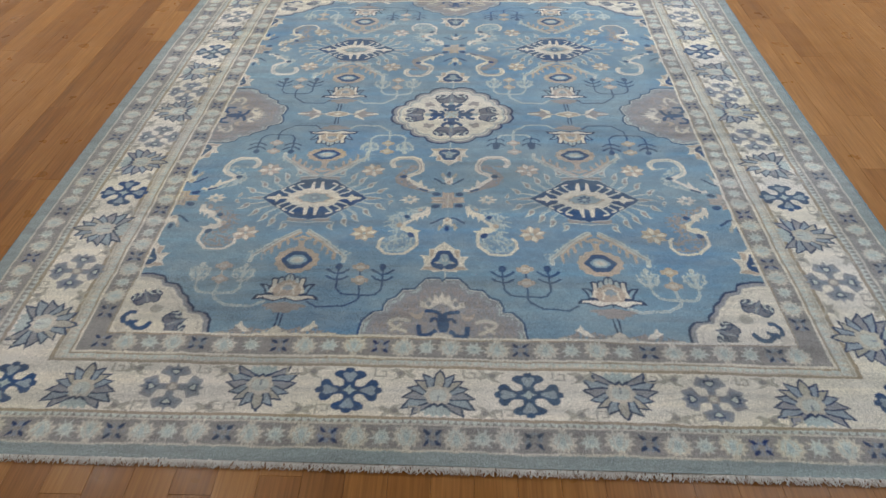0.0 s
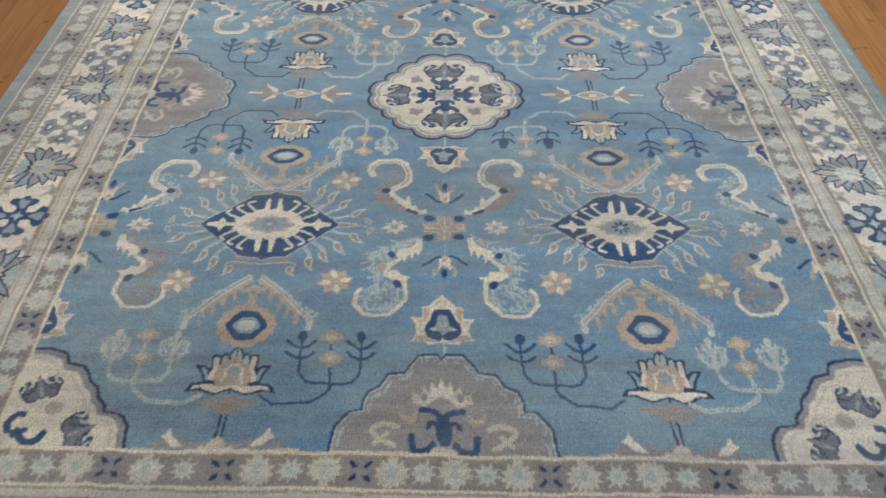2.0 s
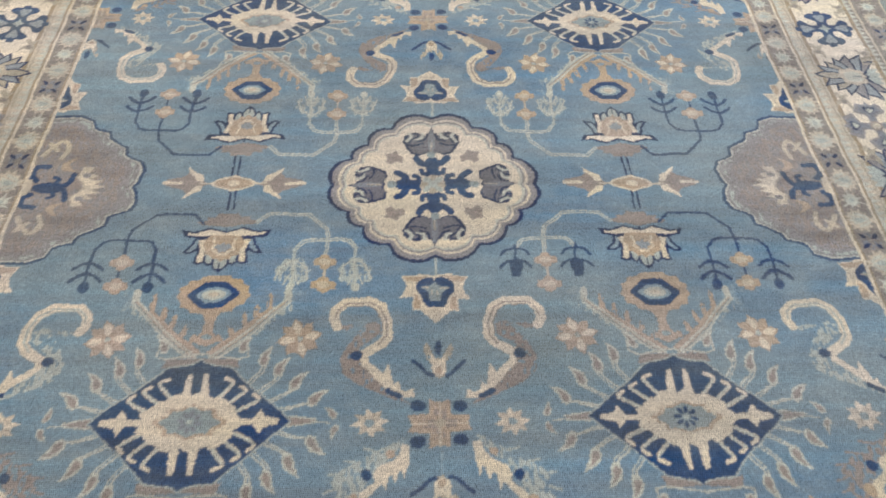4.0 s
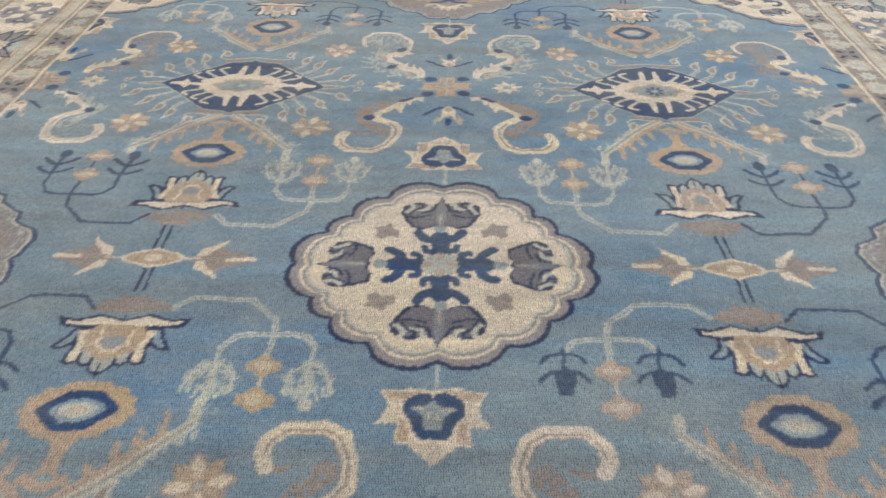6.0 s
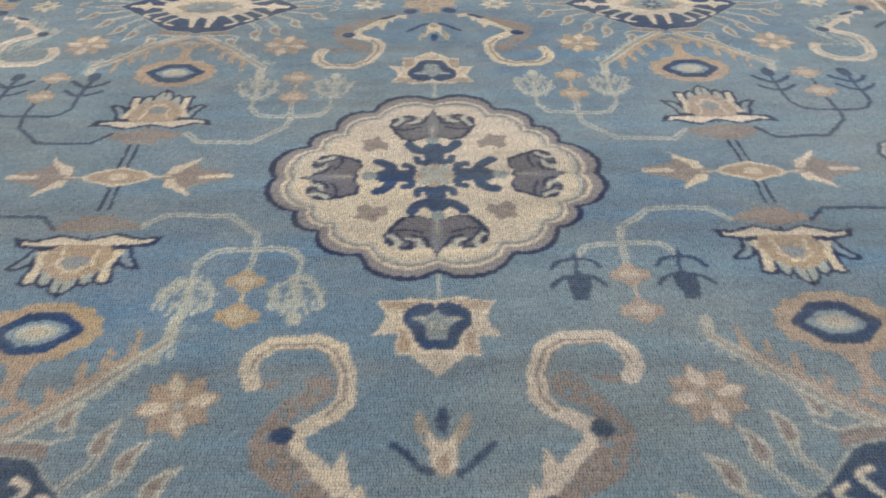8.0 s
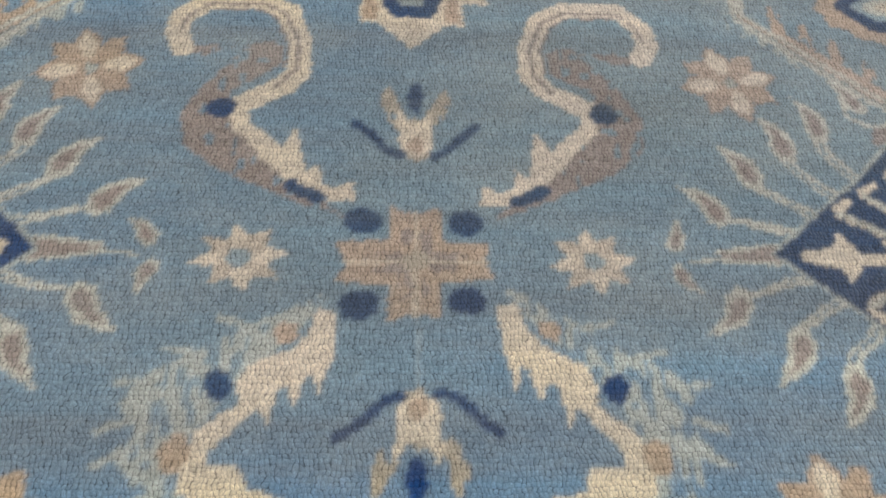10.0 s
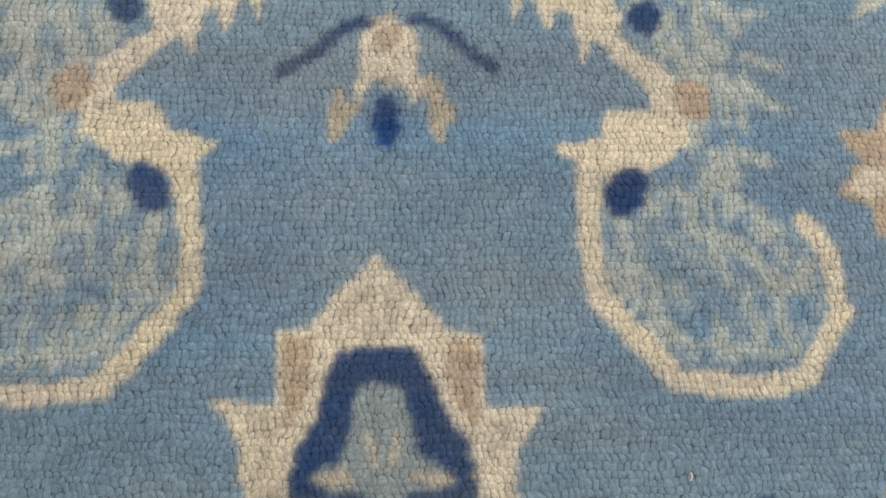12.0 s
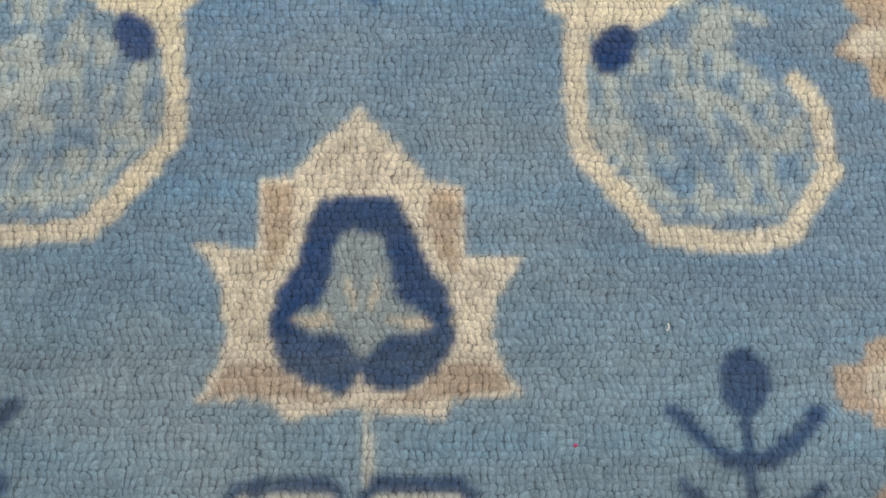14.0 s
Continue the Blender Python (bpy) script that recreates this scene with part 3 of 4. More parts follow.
def tulip_bar(d):
    """Two tulips on a level stem, set across the stalk of the lotuses."""
    for s in (-1, 1):
        d.line([(s * 6 - 4, 80), (s * 6 + 4, -80)], 4.5, "ink")
        d.poly([(s * 76, 20), (s * 100, 34), (s * 112, 20), (s * 150, 9), (s * 150, -9), (s * 112, -20), (s * 100, -34), (s * 76, -20), (s * 58, 0)], "brown")
        d.line([(s * 116, 0), (s * 154, 0)], 9, "cream")
        for t in (-1, 1):
            d.poly([(s * 66, 6 * t), (s * 70, 24 * t), (s * 84, 30 * t), (s * 108, 48 * t), (s * 104, 34 * t), (s * 88, 18 * t), (s * 82, 6 * t)], "cream")
    d.line([(-72, 0), (72, 0)], 6, "sand")
    d.poly(quarters([(0, 26), (20, 18), (40, 11), (50, 0)]), "cream", True)
    d.poly(quarters([(0, 20), (18, 13), (34, 8), (42, 0)]), "tan", True)
    d.dot(0, 0, 13, 9, "cream")


def sprig(d, colour):
    """One small tree, growing upward from its foot."""
    if colour == "block":
        d.line([(0, -66), (0, -30)], 5, "navy")
        d.poly(both([(0, 16), (8, 14), (12, -8), (13, -26), (0, -32)]), "navy")
        d.line([(-30, -8), (-18, -22), (0, -26), (18, -22), (30, -8)], 6, "navy", True)
        d.line([(-27, -40), (-18, -52), (0, -56), (18, -52), (27, -40)], 6, "navy", True)
    elif colour == "navy":
        d.line([(0, -60), (0, 26)], 6, colour)
        d.dot(0, 33, 10, 14, colour)
        d.line([(-28, 20), (-16, 8), (0, 1), (16, 8), (28, 20)], 8, colour, True)
        d.line([(-28, -9), (-16, -19), (0, -24), (16, -19), (28, -9)], 7, colour, True)
    else:
        d.line([(0, -60), (0, 10)], 7, colour)
        d.poly(both([(0, 44), (9, 34), (7, 18), (16, 26), (30, 22), (26, 6), (34, -8), (24, -18), (16, -34), (0, -36)]), colour, dense=0.72)
        d.line([(0, -30), (0, 36)], 4, "pale")
        for k in (-1, 1):
            d.line([(k * 4, -30), (k * 22, -14), (k * 30, 16)], 4, "pale")
            d.line([(k * 6, 6), (k * 14, 30)], 3.5, "pale")
            d.line([(k * 8, -12), (k * 16, 8)], 4, "blue")
        d.dot(0, 36, 8, 10, "pale")


def candelabra(d, stem, heads, vine):
    """Two small trees and a pair of blossoms on a bowed stem; grows upward, its vine runs off to the right below."""
    w = 6 if stem == "navy" else 9
    c = "navy" if stem == "navy" else "pale"
    runs = [[(0, -40), (-2, -92)] + list(vine), [(-60, -58), (-46, -78), (-30, -82), (30, -82), (46, -78), (60, -58)]]
    for run in runs:
        d.line(run, w, c)
        if stem != "navy":
            d.line(run, 2.5, "mist")
    for s in (-1, 1):
        sprig(d.sub(60 * s, 0), heads)
    d.line([(0, 26), (0, -40)], 5, "navy" if stem == "navy" else "sand")
    for y in (31, -26):
        p = d.sub(0, y)
        p.poly(quarters([(0, 20), (9, 16), (11, 10), (22, 8), (24, 0)]), "tan")
        p.dot(0, 0, 12, 8, "sand")


SIDE_PROFILE = [(0, 214), (14, 222), (48, 228), (72, 218), (84, 192), (92, 182), (116, 180), (134, 152), (144, 138), (164, 132), (172, 106), (180, 98), (204, 92), (217, 62), (214, 0)]
PROFILE = [(0, 202), (8, 216), (46, 216), (64, 190), (75, 171), (108, 168), (124, 138), (146, 128), (156, 104), (157, 86), (180, 83), (205, 52), (210, 18), (210, 0)]
CORNER = [(36, 220), (74, 206), (84, 182), (118, 174), (132, 156), (140, 142), (160, 126), (166, 104), (182, 88), (186, 72), (222, 66), (240, 46), (246, 6)]


def cartouche(d, profile=PROFILE):
    """A half lobed panel that stands on the field's edge."""
    full = both(profile[:-1] + [(profile[-1][0], -40)])
    d.poly(full, "navy")
    d.poly(grown(full, 0.971, 0, -40), "pale")
    d.poly(grown(full, 0.955, 0, -40), "taupe")
    d.poly(grown(full, 0.935, 0, -40), "sage", dense=0.4)
    d.poly(grown(full, 0.90, 0, -40), "taupe")
    d.poly(grown(full, 0.85, 0, -40), "brown", dense=0.55)
    # pale flame
    d.poly(both([(0, 158), (8, 134), (18, 148), (22, 122), (34, 136), (40, 116), (56, 122), (58, 100), (30, 92), (14, 106), (0, 112)]), "sand")
    d.poly(both([(0, 150), (6, 130), (18, 138), (24, 114), (40, 118), (46, 102), (28, 98), (12, 112), (0, 118)]), "cream")
    for s in (-1, 1):
        d.dot(s * 34, 112, 7, 9, "taupe")
        d.poly([(s * 46, 84), (s * 62, 70), (s * 84, 80), (s * 70, 58), (s * 52, 58)], "tan", True)
        d.line([(s * 84, 50), (s * 112, 56), (s * 134, 44), (s * 116, 26), (s * 92, 14)], 10, "sand", True)
        d.line([(s * 106, 36), (s * 126, 18)], 9, "sand")
        d.line([(0, 66), (s * 16, 80), (s * 38, 84)], 12, "navy", True)
        d.line([(0, 48), (s * 22, 60), (s * 30, 50)], 9, "navy", True)
        d.line([(s * 20, 18), (s * 34, 6), (s * 56, 8), (s * 60, 32)], 13, "navy", True)
    d.poly(both([(0, 74), (12, 70), (15, 40), (8, 18), (0, 16)]), "navy", True)
    d.poly(both([(0, 14), (22, 10), (26, -12), (0, -16)]), "sand")


def corner(d):
    """A cream quarter panel in the field's corner; drawn toward the upper right."""
    out = [(-60, -60), (-60, 222)] + CORNER + [(244, -60)]
    d.poly(out, "ink")
    d.poly(grown(out, 0.976, -60, -60), "taupe")
    d.poly(grown(out, 0.935, -60, -60), "cream")
    d.poly(grown(out, 0.90, -60, -60), "sand")
    d.poly(grown(out, 0.885, -60, -60), "cream")
    palm_small(d.sub(50, 118, 24, 0.66, 0.76))
    palm_small(d.sub(146, 30, -66, 0.66, 0.76))
    d.poly([(72, 74), (88, 62), (106, 70), (104, 88), (82, 94)], "stripe", True)
    d.line([(86, 26), (78, 12), (60, 8), (44, 20)], 13, "navy", True)
    d.line([(20, 30), (16, 46), (26, 62), (38, 64)], 12, "navy", True)
    d.dot(34, 26, 14, 9, "navy", 30)
    d.line([(40, 22), (52, 34)], 10, "navy")
    d.dot(16, 14, 14, 12, "sand")


def edge_flame(d):
    """Brown flames that rise from the field's edge under a lotus."""
    d.poly(both([(0, 36), (14, 24), (34, 18), (60, 30), (82, 22), (100, 40), (108, 20), (140, 12), (152, -20)]), "brown", dense=0.8)
    for s in (-1, 1):
        d.poly([(s * 62, 12), (s * 74, 30), (s * 84, 36), (s * 92, 56), (s * 98, 40), (s * 108, 34), (s * 96, 26), (s * 84, 12)], "ivory")
        d.line([(s * 116, 6), (s * 150, 6)], 5, "sand")
    d.poly(both([(0, 34), (12, 26), (20, 10), (30, 14), (44, -12), (0, -12)]), "sand")


def palmette(d):
    """A border palmette with outlined pointed petals, opening upward."""
    d.poly(both([(0, -24), (18, -34), (32, -40), (46, -56), (32, -54), (30, -68), (17, -60), (10, -70), (0, -62)]), "sage")
    for a, size in ((122, 1.0), (102, 1.12), (82, 1.04), (60, 0.94), (40, 0.94), (20, 0.98), (0, 1.03)):
        for s in ((-1, 1) if a else (1,)):
            p = d.sub(0, -12, -s * a, s, 1)
            bend = 9 if a else 0
            p.poly(grown([(bend + 5, 87), (16, 68), (16, 46), (11, 14), (-8, 14), (-13, 42), (-12, 60), (bend - 6, 77)], size), "ink")
            p.poly(grown([(bend + 3, 80), (12, 65), (12, 46), (7, 17), (-4, 17), (-9.5, 43), (-8.5, 59), (bend - 3, 72)], size), "steel" if a in (102, 60, 20) else "stripe" if a in (0, 40) else "taupe")
    heart = [(math.sin(t) * (32 + 2.5 * math.cos(8 * t)), -6 + math.cos(t) * (31 + 2.5 * math.cos(8 * t))) for t in (radians(10 * k) for k in range(36))]
    d.poly(heart, "sand")
    d.poly(both([(0, 14), (15, 9), (21, -8), (12, -24), (0, -19)]), "pale", True)
    d.line([(0, -6), (0, -22)], 4, "slate")
    d.line([(-19, -40), (-8, -32), (0, -40), (8, -32), (19, -40)], 6, "ink")


def cross_navy(d):
    forked_cross(d, 76, "navy", "steel")


def cross_grey(d):
    cloud = both([(0, 79), (8, 66), (24, 70), (31, 58), (37, 44), (22, 36), (11, 30), (8, 6)])
    for k in range(4):
        p = d.sub(0, 0, 90 * k)
        p.poly(cloud, "taupe", True)
        p.poly(grown(cloud, 0.72, 0, 48), "slate", True)
        p.line([(0, 12), (0, 36)], 7, "slate")
        p.poly(both([(0, 62), (5, 57), (11, 60), (12, 49), (0, 36)]), "ink", True)
        p.poly(both([(0, 56), (4, 53), (8, 54), (8, 48), (0, 40)]), "pale", True)
    d.dot(0, 0, 15, 14, "brown")
    d.dot(0, 0, 10, 9, "sand")


def small_filler(d):
    """The faint birds between the border flowers."""
    d.poly([(-34, -16), (-14, -7), (-9, 10), (-26, 24), (-1, 16), (9, 4), (26, 15), (36, 6), (22, -4), (30, -24), (8, -12), (-8, -21)], "stripe")
    d.poly([(-12, -6), (-4, 8), (8, -2), (0, -12)], "guard")


def hook_filler(d):
    d.line([(-12, -15), (-12, 13), (13, 13), (13, -7), (1, -7)], 5, "stripe")


def guard_leaf(d):
    """A ragged pale leaf with a sandy edge."""
    d.poly(both([(0, 29), (4, 21), (10, 28), (13, 18), (22, 23), (20, 12), (29, 9), (22, 2), (29, -7), (18, -8), (17, -20), (9, -15), (6, -29), (0, -25)]), "sand")
    d.poly(both([(0, 22), (5, 14), (11, 18), (13, 8), (20, 6), (16, -3), (14, -10), (5, -20), (0, -15)]), "pale")
    d.poly(both([(0, 12), (5, 6), (7, -4), (0, -10)]), "sage", True)
    for s in (-1, 1):
        d.line([(s * 4, -12), (s * 12, 10)], 2.5, "sand")


def guard_rose(d):
    for k in range(9):
        d.sub(0, 0, 40 * k).poly([(-5, 4), (0, 25), (5, 4)], "sand" if k % 3 == 0 else "pale")
    d.dot(0, 0, 14, 14, "pale")
    d.dot(0, 0, 6, 6, "sage")


def guard_star(d):
    d.poly(quarters([(0, 18), (14, 14), (20, 0)]), "slate", True, 0.5)
    for k in range(4):
        d.sub(0, 0, 90 * k + 45).poly([(-2.5, 7), (4, 12), (3.5, 21), (-1, 26), (-4, 17)], "ink")
    d.dot(0, 0, 7, 6, "guard")


# ---- laying the design out ----
def motif(name, fn, x, y, turn=0.0, sx=1.0, sy=1.0, above=-1, label=""):
    fn(Pen(x, y, turn, sx, sy, begin(name, label, above)))


P_FIELD = begin("field", "abrashed sky blue wool field")
P_INNER = begin("inner_guard", "taupe inner guard border with small pale flowers")
P_MAIN = begin("main_border", "wide ivory main border with palmettes and crosses")
P_OUTER = begin("outer_guard", "taupe outer guard border with small pale flowers")
P_EDGE = begin("outer_edge", "plain blue-grey outer edge of the pile")
PEN = Pen(who=P_FIELD)
ink[:], owner[:] = PAL["blue"], P_FIELD

TALL_VINE = ((2, -110), (42, -150), (118, -152), (140, -128))
LOW_VINE = ((4, -104), (34, -124), (104, -129), (132, -112))

# the field, drawn before the borders so that they cut the side motifs in half
for s in (-1, 1):
    PEN.line([(0, s * 200), (0, s * 240)], 6, "sage")
    PEN.line([(0, s * 590), (0, s * 650)], 2.5, "mist")
    PEN.line([(-4, s * 882), (-6, s * 925)], 4, "pale")
    motif("trefoil", trefoil, -3, s * 285, 0, 0.97, s * 0.86, P_FIELD)
    motif("trefoil", trefoil, -7, s * 844, 0, 0.98, -s * 1.0, P_FIELD)
    for e in (-1, 1):
        motif("trefoil", trefoil, e * 848, s * 262, 0, 1.0, s * 0.95, P_FIELD)
        motif("trefoil", trefoil, e * 848, s * 840, 0, 1.0, -s * 0.98, P_FIELD)
    for x0 in (0, 16 - FIELD_U, FIELD_U):
        for e in (-1, 1):
            if x0 * e > 0:
                continue
            dx, sy = (0, 1.0) if not x0 else (e * 16, 0.94)
            side = bool(x0)
            motif("low_scroll", lambda d: scroll_low(d, "brown", "blue") if side else scroll_low(d), x0 + dx, s * 545, 0, e, -s * sy, P_FIELD)
            motif("high_scroll", lambda d: scroll_high(d, "sage" if side else "brown"), x0, s * 544, 0, e, -s * (1.0 if not x0 else 0.95), P_FIELD)
        motif("star_flower", star, x0 - 3, s * 552, 0, 1, 1, P_FIELD)
        motif("bud", bud, x0, s * 670, 0, 0.64, -s * 0.72, P_FIELD)
        motif("bud", bud, x0, s * 437, 0, 0.62, s * 0.76, P_FIELD)
    for e in (-1, 1):
        motif("pale_flower", pale_flower, e * 117, s * 550, 0, 0.72, 0.62, P_FIELD)
        motif("pale_flower", pale_flower, e * 717, s * 550, 0, 0.72, 0.62, P_FIELD)
        motif("eye_flower", eye_flower, e * 412, s * 284, 0, 1, -s, P_FIELD)
        motif("eye_flower", lambda d: eye_flower(d, 1.24), e * 416, s * 855, 0, 0.96, s, P_FIELD)
        motif("lotus", lotus, e * 410, s * 168, 0, 0.97, s * 0.94, P_FIELD)
        motif("lotus", lotus, e * 424, s * 975, 0, 0.98, -s, P_FIELD)
        for x in (417, 428):
            PEN.line([(e * x, s * 1070), (e * (x + 3), s * 1140)], 4.5, "ink")
        motif("edge_flame", edge_flame, e * 424, s * 1138, 0, 1, -s * 0.82, P_FIELD)
        motif("diamond_flower", lambda d: diamond(d, "slate" if e < 0 else "navy"), e * 413, s * 546, 0, 1, s, P_FIELD, "navy diamond flower with a cream toothed heart")
        for x, y in ((248, 381), (583, 382), (242, 727), (586, 728)):
            motif("rosette", rosette, e * x, s * y, 0, 1, s, P_FIELD)
        # trees beside the lotuses: dark outside and pale inside at the middle, the other way at the ends
        pale_heads = "block" if (s < 0 and e > 0) else "sage"
        motif("candelabra", lambda d: candelabra(d, "pale", pale_heads, TALL_VINE), e * 214, s * 233, 0, e, s, P_FIELD)
        motif("candelabra", lambda d: candelabra(d, "navy", "navy", TALL_VINE), e * 595, s * 235, 0, -e, s, P_FIELD)
        motif("candelabra", lambda d: candelabra(d, "navy", "navy", LOW_VINE), e * 222 - 13, s * 915, 0, e, -s, P_FIELD)
        motif("candelabra", lambda d: candelabra(d, "pale", "sage", LOW_VINE), e * 603 - 9, s * 916, 0, -e, -s, P_FIELD)
for e in (-1, 1):
    motif("tulip_bar", tulip_bar, e * 413, 4, 0, 0.92, 0.92, P_FIELD)
    motif("side_cartouche", lambda d: cartouche(d, SIDE_PROFILE), e * FIELD_U, -6, 90 * e, 0.95, 1.04, P_FIELD, "taupe lobed half panel with a dark outline")
    motif("end_cartouche", cartouche, -12, e * FIELD_V, 0 if e < 0 else 180, 1, 1.0, P_FIELD, "taupe lobed half panel with a dark outline")
    for s in (-1, 1):
        motif("corner_panel", corner, e * FIELD_U, s * FIELD_V, 0, -e, -s, P_FIELD, "cream lobed corner panel with dark palmettes")
motif("medallion", medallion, -1, -2, 0, 1.025, 1.025, P_FIELD, "cream scalloped centre medallion with dark palmettes")


def frame_band(u0, v0, u1, v1, colour, who):
    """A band between two rectangles."""
    inside = (np.abs(US) < u1) & (np.abs(VS) < v1)
    hole = (np.abs(US) < u0) & (np.abs(VS) < v0)
    mask = inside & ~hole
    ink[mask], owner[mask] = PAL[colour], who


def zigzag_band(u0, v0, u1, v1, a, b, who):
    inside = (np.abs(US) < u1) & (np.abs(VS) < v1)
    hole = (np.abs(US) < u0) & (np.abs(VS) < v0)
    along = np.where(np.abs(US) > u0, VS, US)
    depth = np.where(np.abs(US) > u0, np.abs(US) - u0, np.abs(VS) - v0)
    tooth = np.abs((along / 17.0) % 1.0 - 0.5) * 2 * (u1 - u0)
    mask = inside & ~hole
    ink[mask], owner[mask] = PAL[a], who
    mask &= depth < tooth
    ink[mask] = PAL[b]


frame_band(FIELD_U, FIELD_V, 3000, 3000, "edge", P_EDGE)
frame_band(FIELD_U, FIELD_V, 1204, 1497, "guard", P_OUTER)
frame_band(FIELD_U, FIELD_V, 1126, 1437, "stripe", P_OUTER)
frame_band(FIELD_U, FIELD_V, 1094, 1414, "ivory", P_MAIN)
frame_band(FIELD_U, FIELD_V, 950, 1230, "stripe", P_INNER)
frame_band(FIELD_U, FIELD_V, 904, 1206, "guard", P_INNER)
# thin lines and small teeth between the bands
zigzag_band(1103, 1420, 1119, 1431, "guard", "pale", P_OUTER)
zigzag_band(914, 1212, 934, 1224, "sand", "pale", P_INNER)
for u, v, w, c, who in ((1204, 1497, 5, "sand", P_OUTER), (1122, 1434, 5, "sand", P_OUTER), (1096, 1414, 9, "khaki", P_MAIN),
                        (949, 1231, 10, "khaki", P_MAIN), (941, 1225, 4, "sand", P_INNER), (904, 1206, 6, "cream", P_INNER), (910, 1211, 4, "khaki", P_INNER),
                        (836, 1139, 7, "cream", P_INNER), (842, 1145, 4, "khaki", P_INNER)):
    frame_band(u - w / 2, v - w / 2, u + w / 2, v + w / 2, c, who)

# the main border's flowers
for s in (-1, 1):
    for x, kind in ((0, "up"), (205, "navy"), (410, "down"), (615, "grey"), (822, "up")):
        for e in ((-1, 1) if x else (1,)):
            at_x, at_y = e * x - 16, s * 1322
            if kind == "navy":
                motif("cross_flower", cross_navy, at_x, at_y, 0, 1.02, 1.06, P_MAIN)
            elif kind == "grey":
                motif("cross_flower", cross_grey, at_x, at_y, 0, 1.0, 1.08, P_MAIN)
            else:
                motif("palmette", palmette, at_x, at_y + s * (6 if kind == "up" else -6), 0, 0.93, (1.16 if kind == "up" else -1.16) * -s, P_MAIN)
    for k in range(9):
        x = -830 + 207 * k + 100
        if abs(x) < 900:
            motif("cloud", small_filler, x + 6, s * (1322 - 62), 0, 1 if k % 2 else -1, s, P_MAIN)
            motif("cloud", small_filler, x - 8, s * (1322 + 66), 0, -1 if k % 2 else 1, -s, P_MAIN)
            motif("hook", hook_filler, x - 44, s * (1322 - 66), 0, 1, s, P_MAIN)
            motif("hook", hook_filler, x + 40, s * (1322 + 66), 0, 1, -s, P_MAIN)
for e in (-1, 1):
    for s in (-1, 1):
        motif("cross_flower", cross_navy, e * 1024, s * 1322, 0, 0.98, 1.04, P_MAIN)
        for y, kind in ((20, "out"), (170, "grey"), (340, "in"), (527, "navy"), (720, "out"), (918, "grey"), (1118, "in")):
            if y < 30 and s > 0:
                continue
            at_x, at_y = e * 1014, s * y if y > 30 else y
            if kind == "navy":
                motif("cross_flower", cross_navy, at_x, at_y, 0, 0.98, 0.98, P_MAIN)
            elif kind == "grey":
                motif("cross_flower", cross_grey, at_x, at_y, 0, 1.0, 1.04, P_MAIN)
            else:
                motif("palmette", palmette, at_x, at_y, -90 * e if kind == "out" else 90 * e, 0.93, 1.12, P_MAIN)
            if y > 30:
                motif("cloud", small_filler, e * (1022 - 58), s * (y - 92), 90, 0.9, 0.9, P_MAIN)
                motif("cloud", small_filler, e * (1022 + 58), s * (y - 100), 90, -0.9, 0.9, P_MAIN)
                motif("hook", hook_filler, e * (1022 + 56), s * (y + 60), 90, 1, 1, P_MAIN)


def guard_run(stars, length, fixed, upright, who, sign):
    """A row of guard flowers: pale ones fill the stretch between two dark stars."""
    marks = [-length] + list(stars) + [length]
    for k, (a, b) in enumerate(zip(marks[:-1], marks[1:])):
        n = max(int(round((b - a) / 59.0)), 1)
        for i in range(1 if k == 0 else 0, n):
            p = a + (b - a) * i / n
            fn, name = (guard_star, "guard_star") if i == 0 else (guard_rose, "guard_rosette") if i % 2 == 0 else (guard_leaf, "guard_leaf")
            flip = -sign if i == 3 else sign
            if upright:
                motif(name, fn, fixed, p, 90, 1.12, 1.1 * flip, who)
            else:
                motif(name, fn, p, fixed, 0, 1.12, 1.1 * flip, who)


for s in (-1, 1):
    guard_run((-936, -720, -480, -250, -26, 190, 430, 664, 900), 1185, s * 1466, False, P_OUTER, s)
    guard_run((-845, -608, -405, -160, 177, 482, 779), 880, s * 1173, False, P_INNER, s)
    guard_run([-1316 + 228 * k for k in range(12)], 1440, s * 1164, True, P_OUTER, s)
    guard_run([-1075 + 228 * k for k in range(10)], 1130, s * 871, True, P_INNER, s)


# ---- from the design to the floor: the rug is a little out of square, as woven ----
ROWS_AT = (-1530, -1437, -1414, -1322, -1230, -1206, -1138, -1060, -975, -844, -700, -545, -280, 0, 280, 545, 844, 975, 1138, 1230, 1322, 1437, 1530)
ROWS_BY = (23, 32, 29, 13, 0, 4, 5, 14, 18, 16, 15, 13, 8, 1, 17, 20, 15, 4, -22, -17, -24, -44, -28)


def laid(u, v):
    """Where a knot of the design lies on the floor, in metres: the rows are beaten a little closer here and there."""
    y = v + np.interp(v, ROWS_AT, ROWS_BY) + u * np.interp(v, (-1530, -1138, -700, 600, 1138), (-0.013, -0.012, -0.002, 0.0, -0.011))
    x = u * 1.018 + np.interp(v, (-1530, -1138, -700, -280, 545, 1138, 1530), (17, 11, 3, 0, 0, 8, 14))
    return x / 1000.0, y / 1000.0


def lie(x, y):
    """The height of the pile: it lies almost flat, with slight waves."""
    return 0.0010 * np.sin(x * 3.1 + 1.3 * y) * np.cos(y * 2.3 - 0.7 * x) + 0.0006 * np.sin(9 * x + 2 * y)


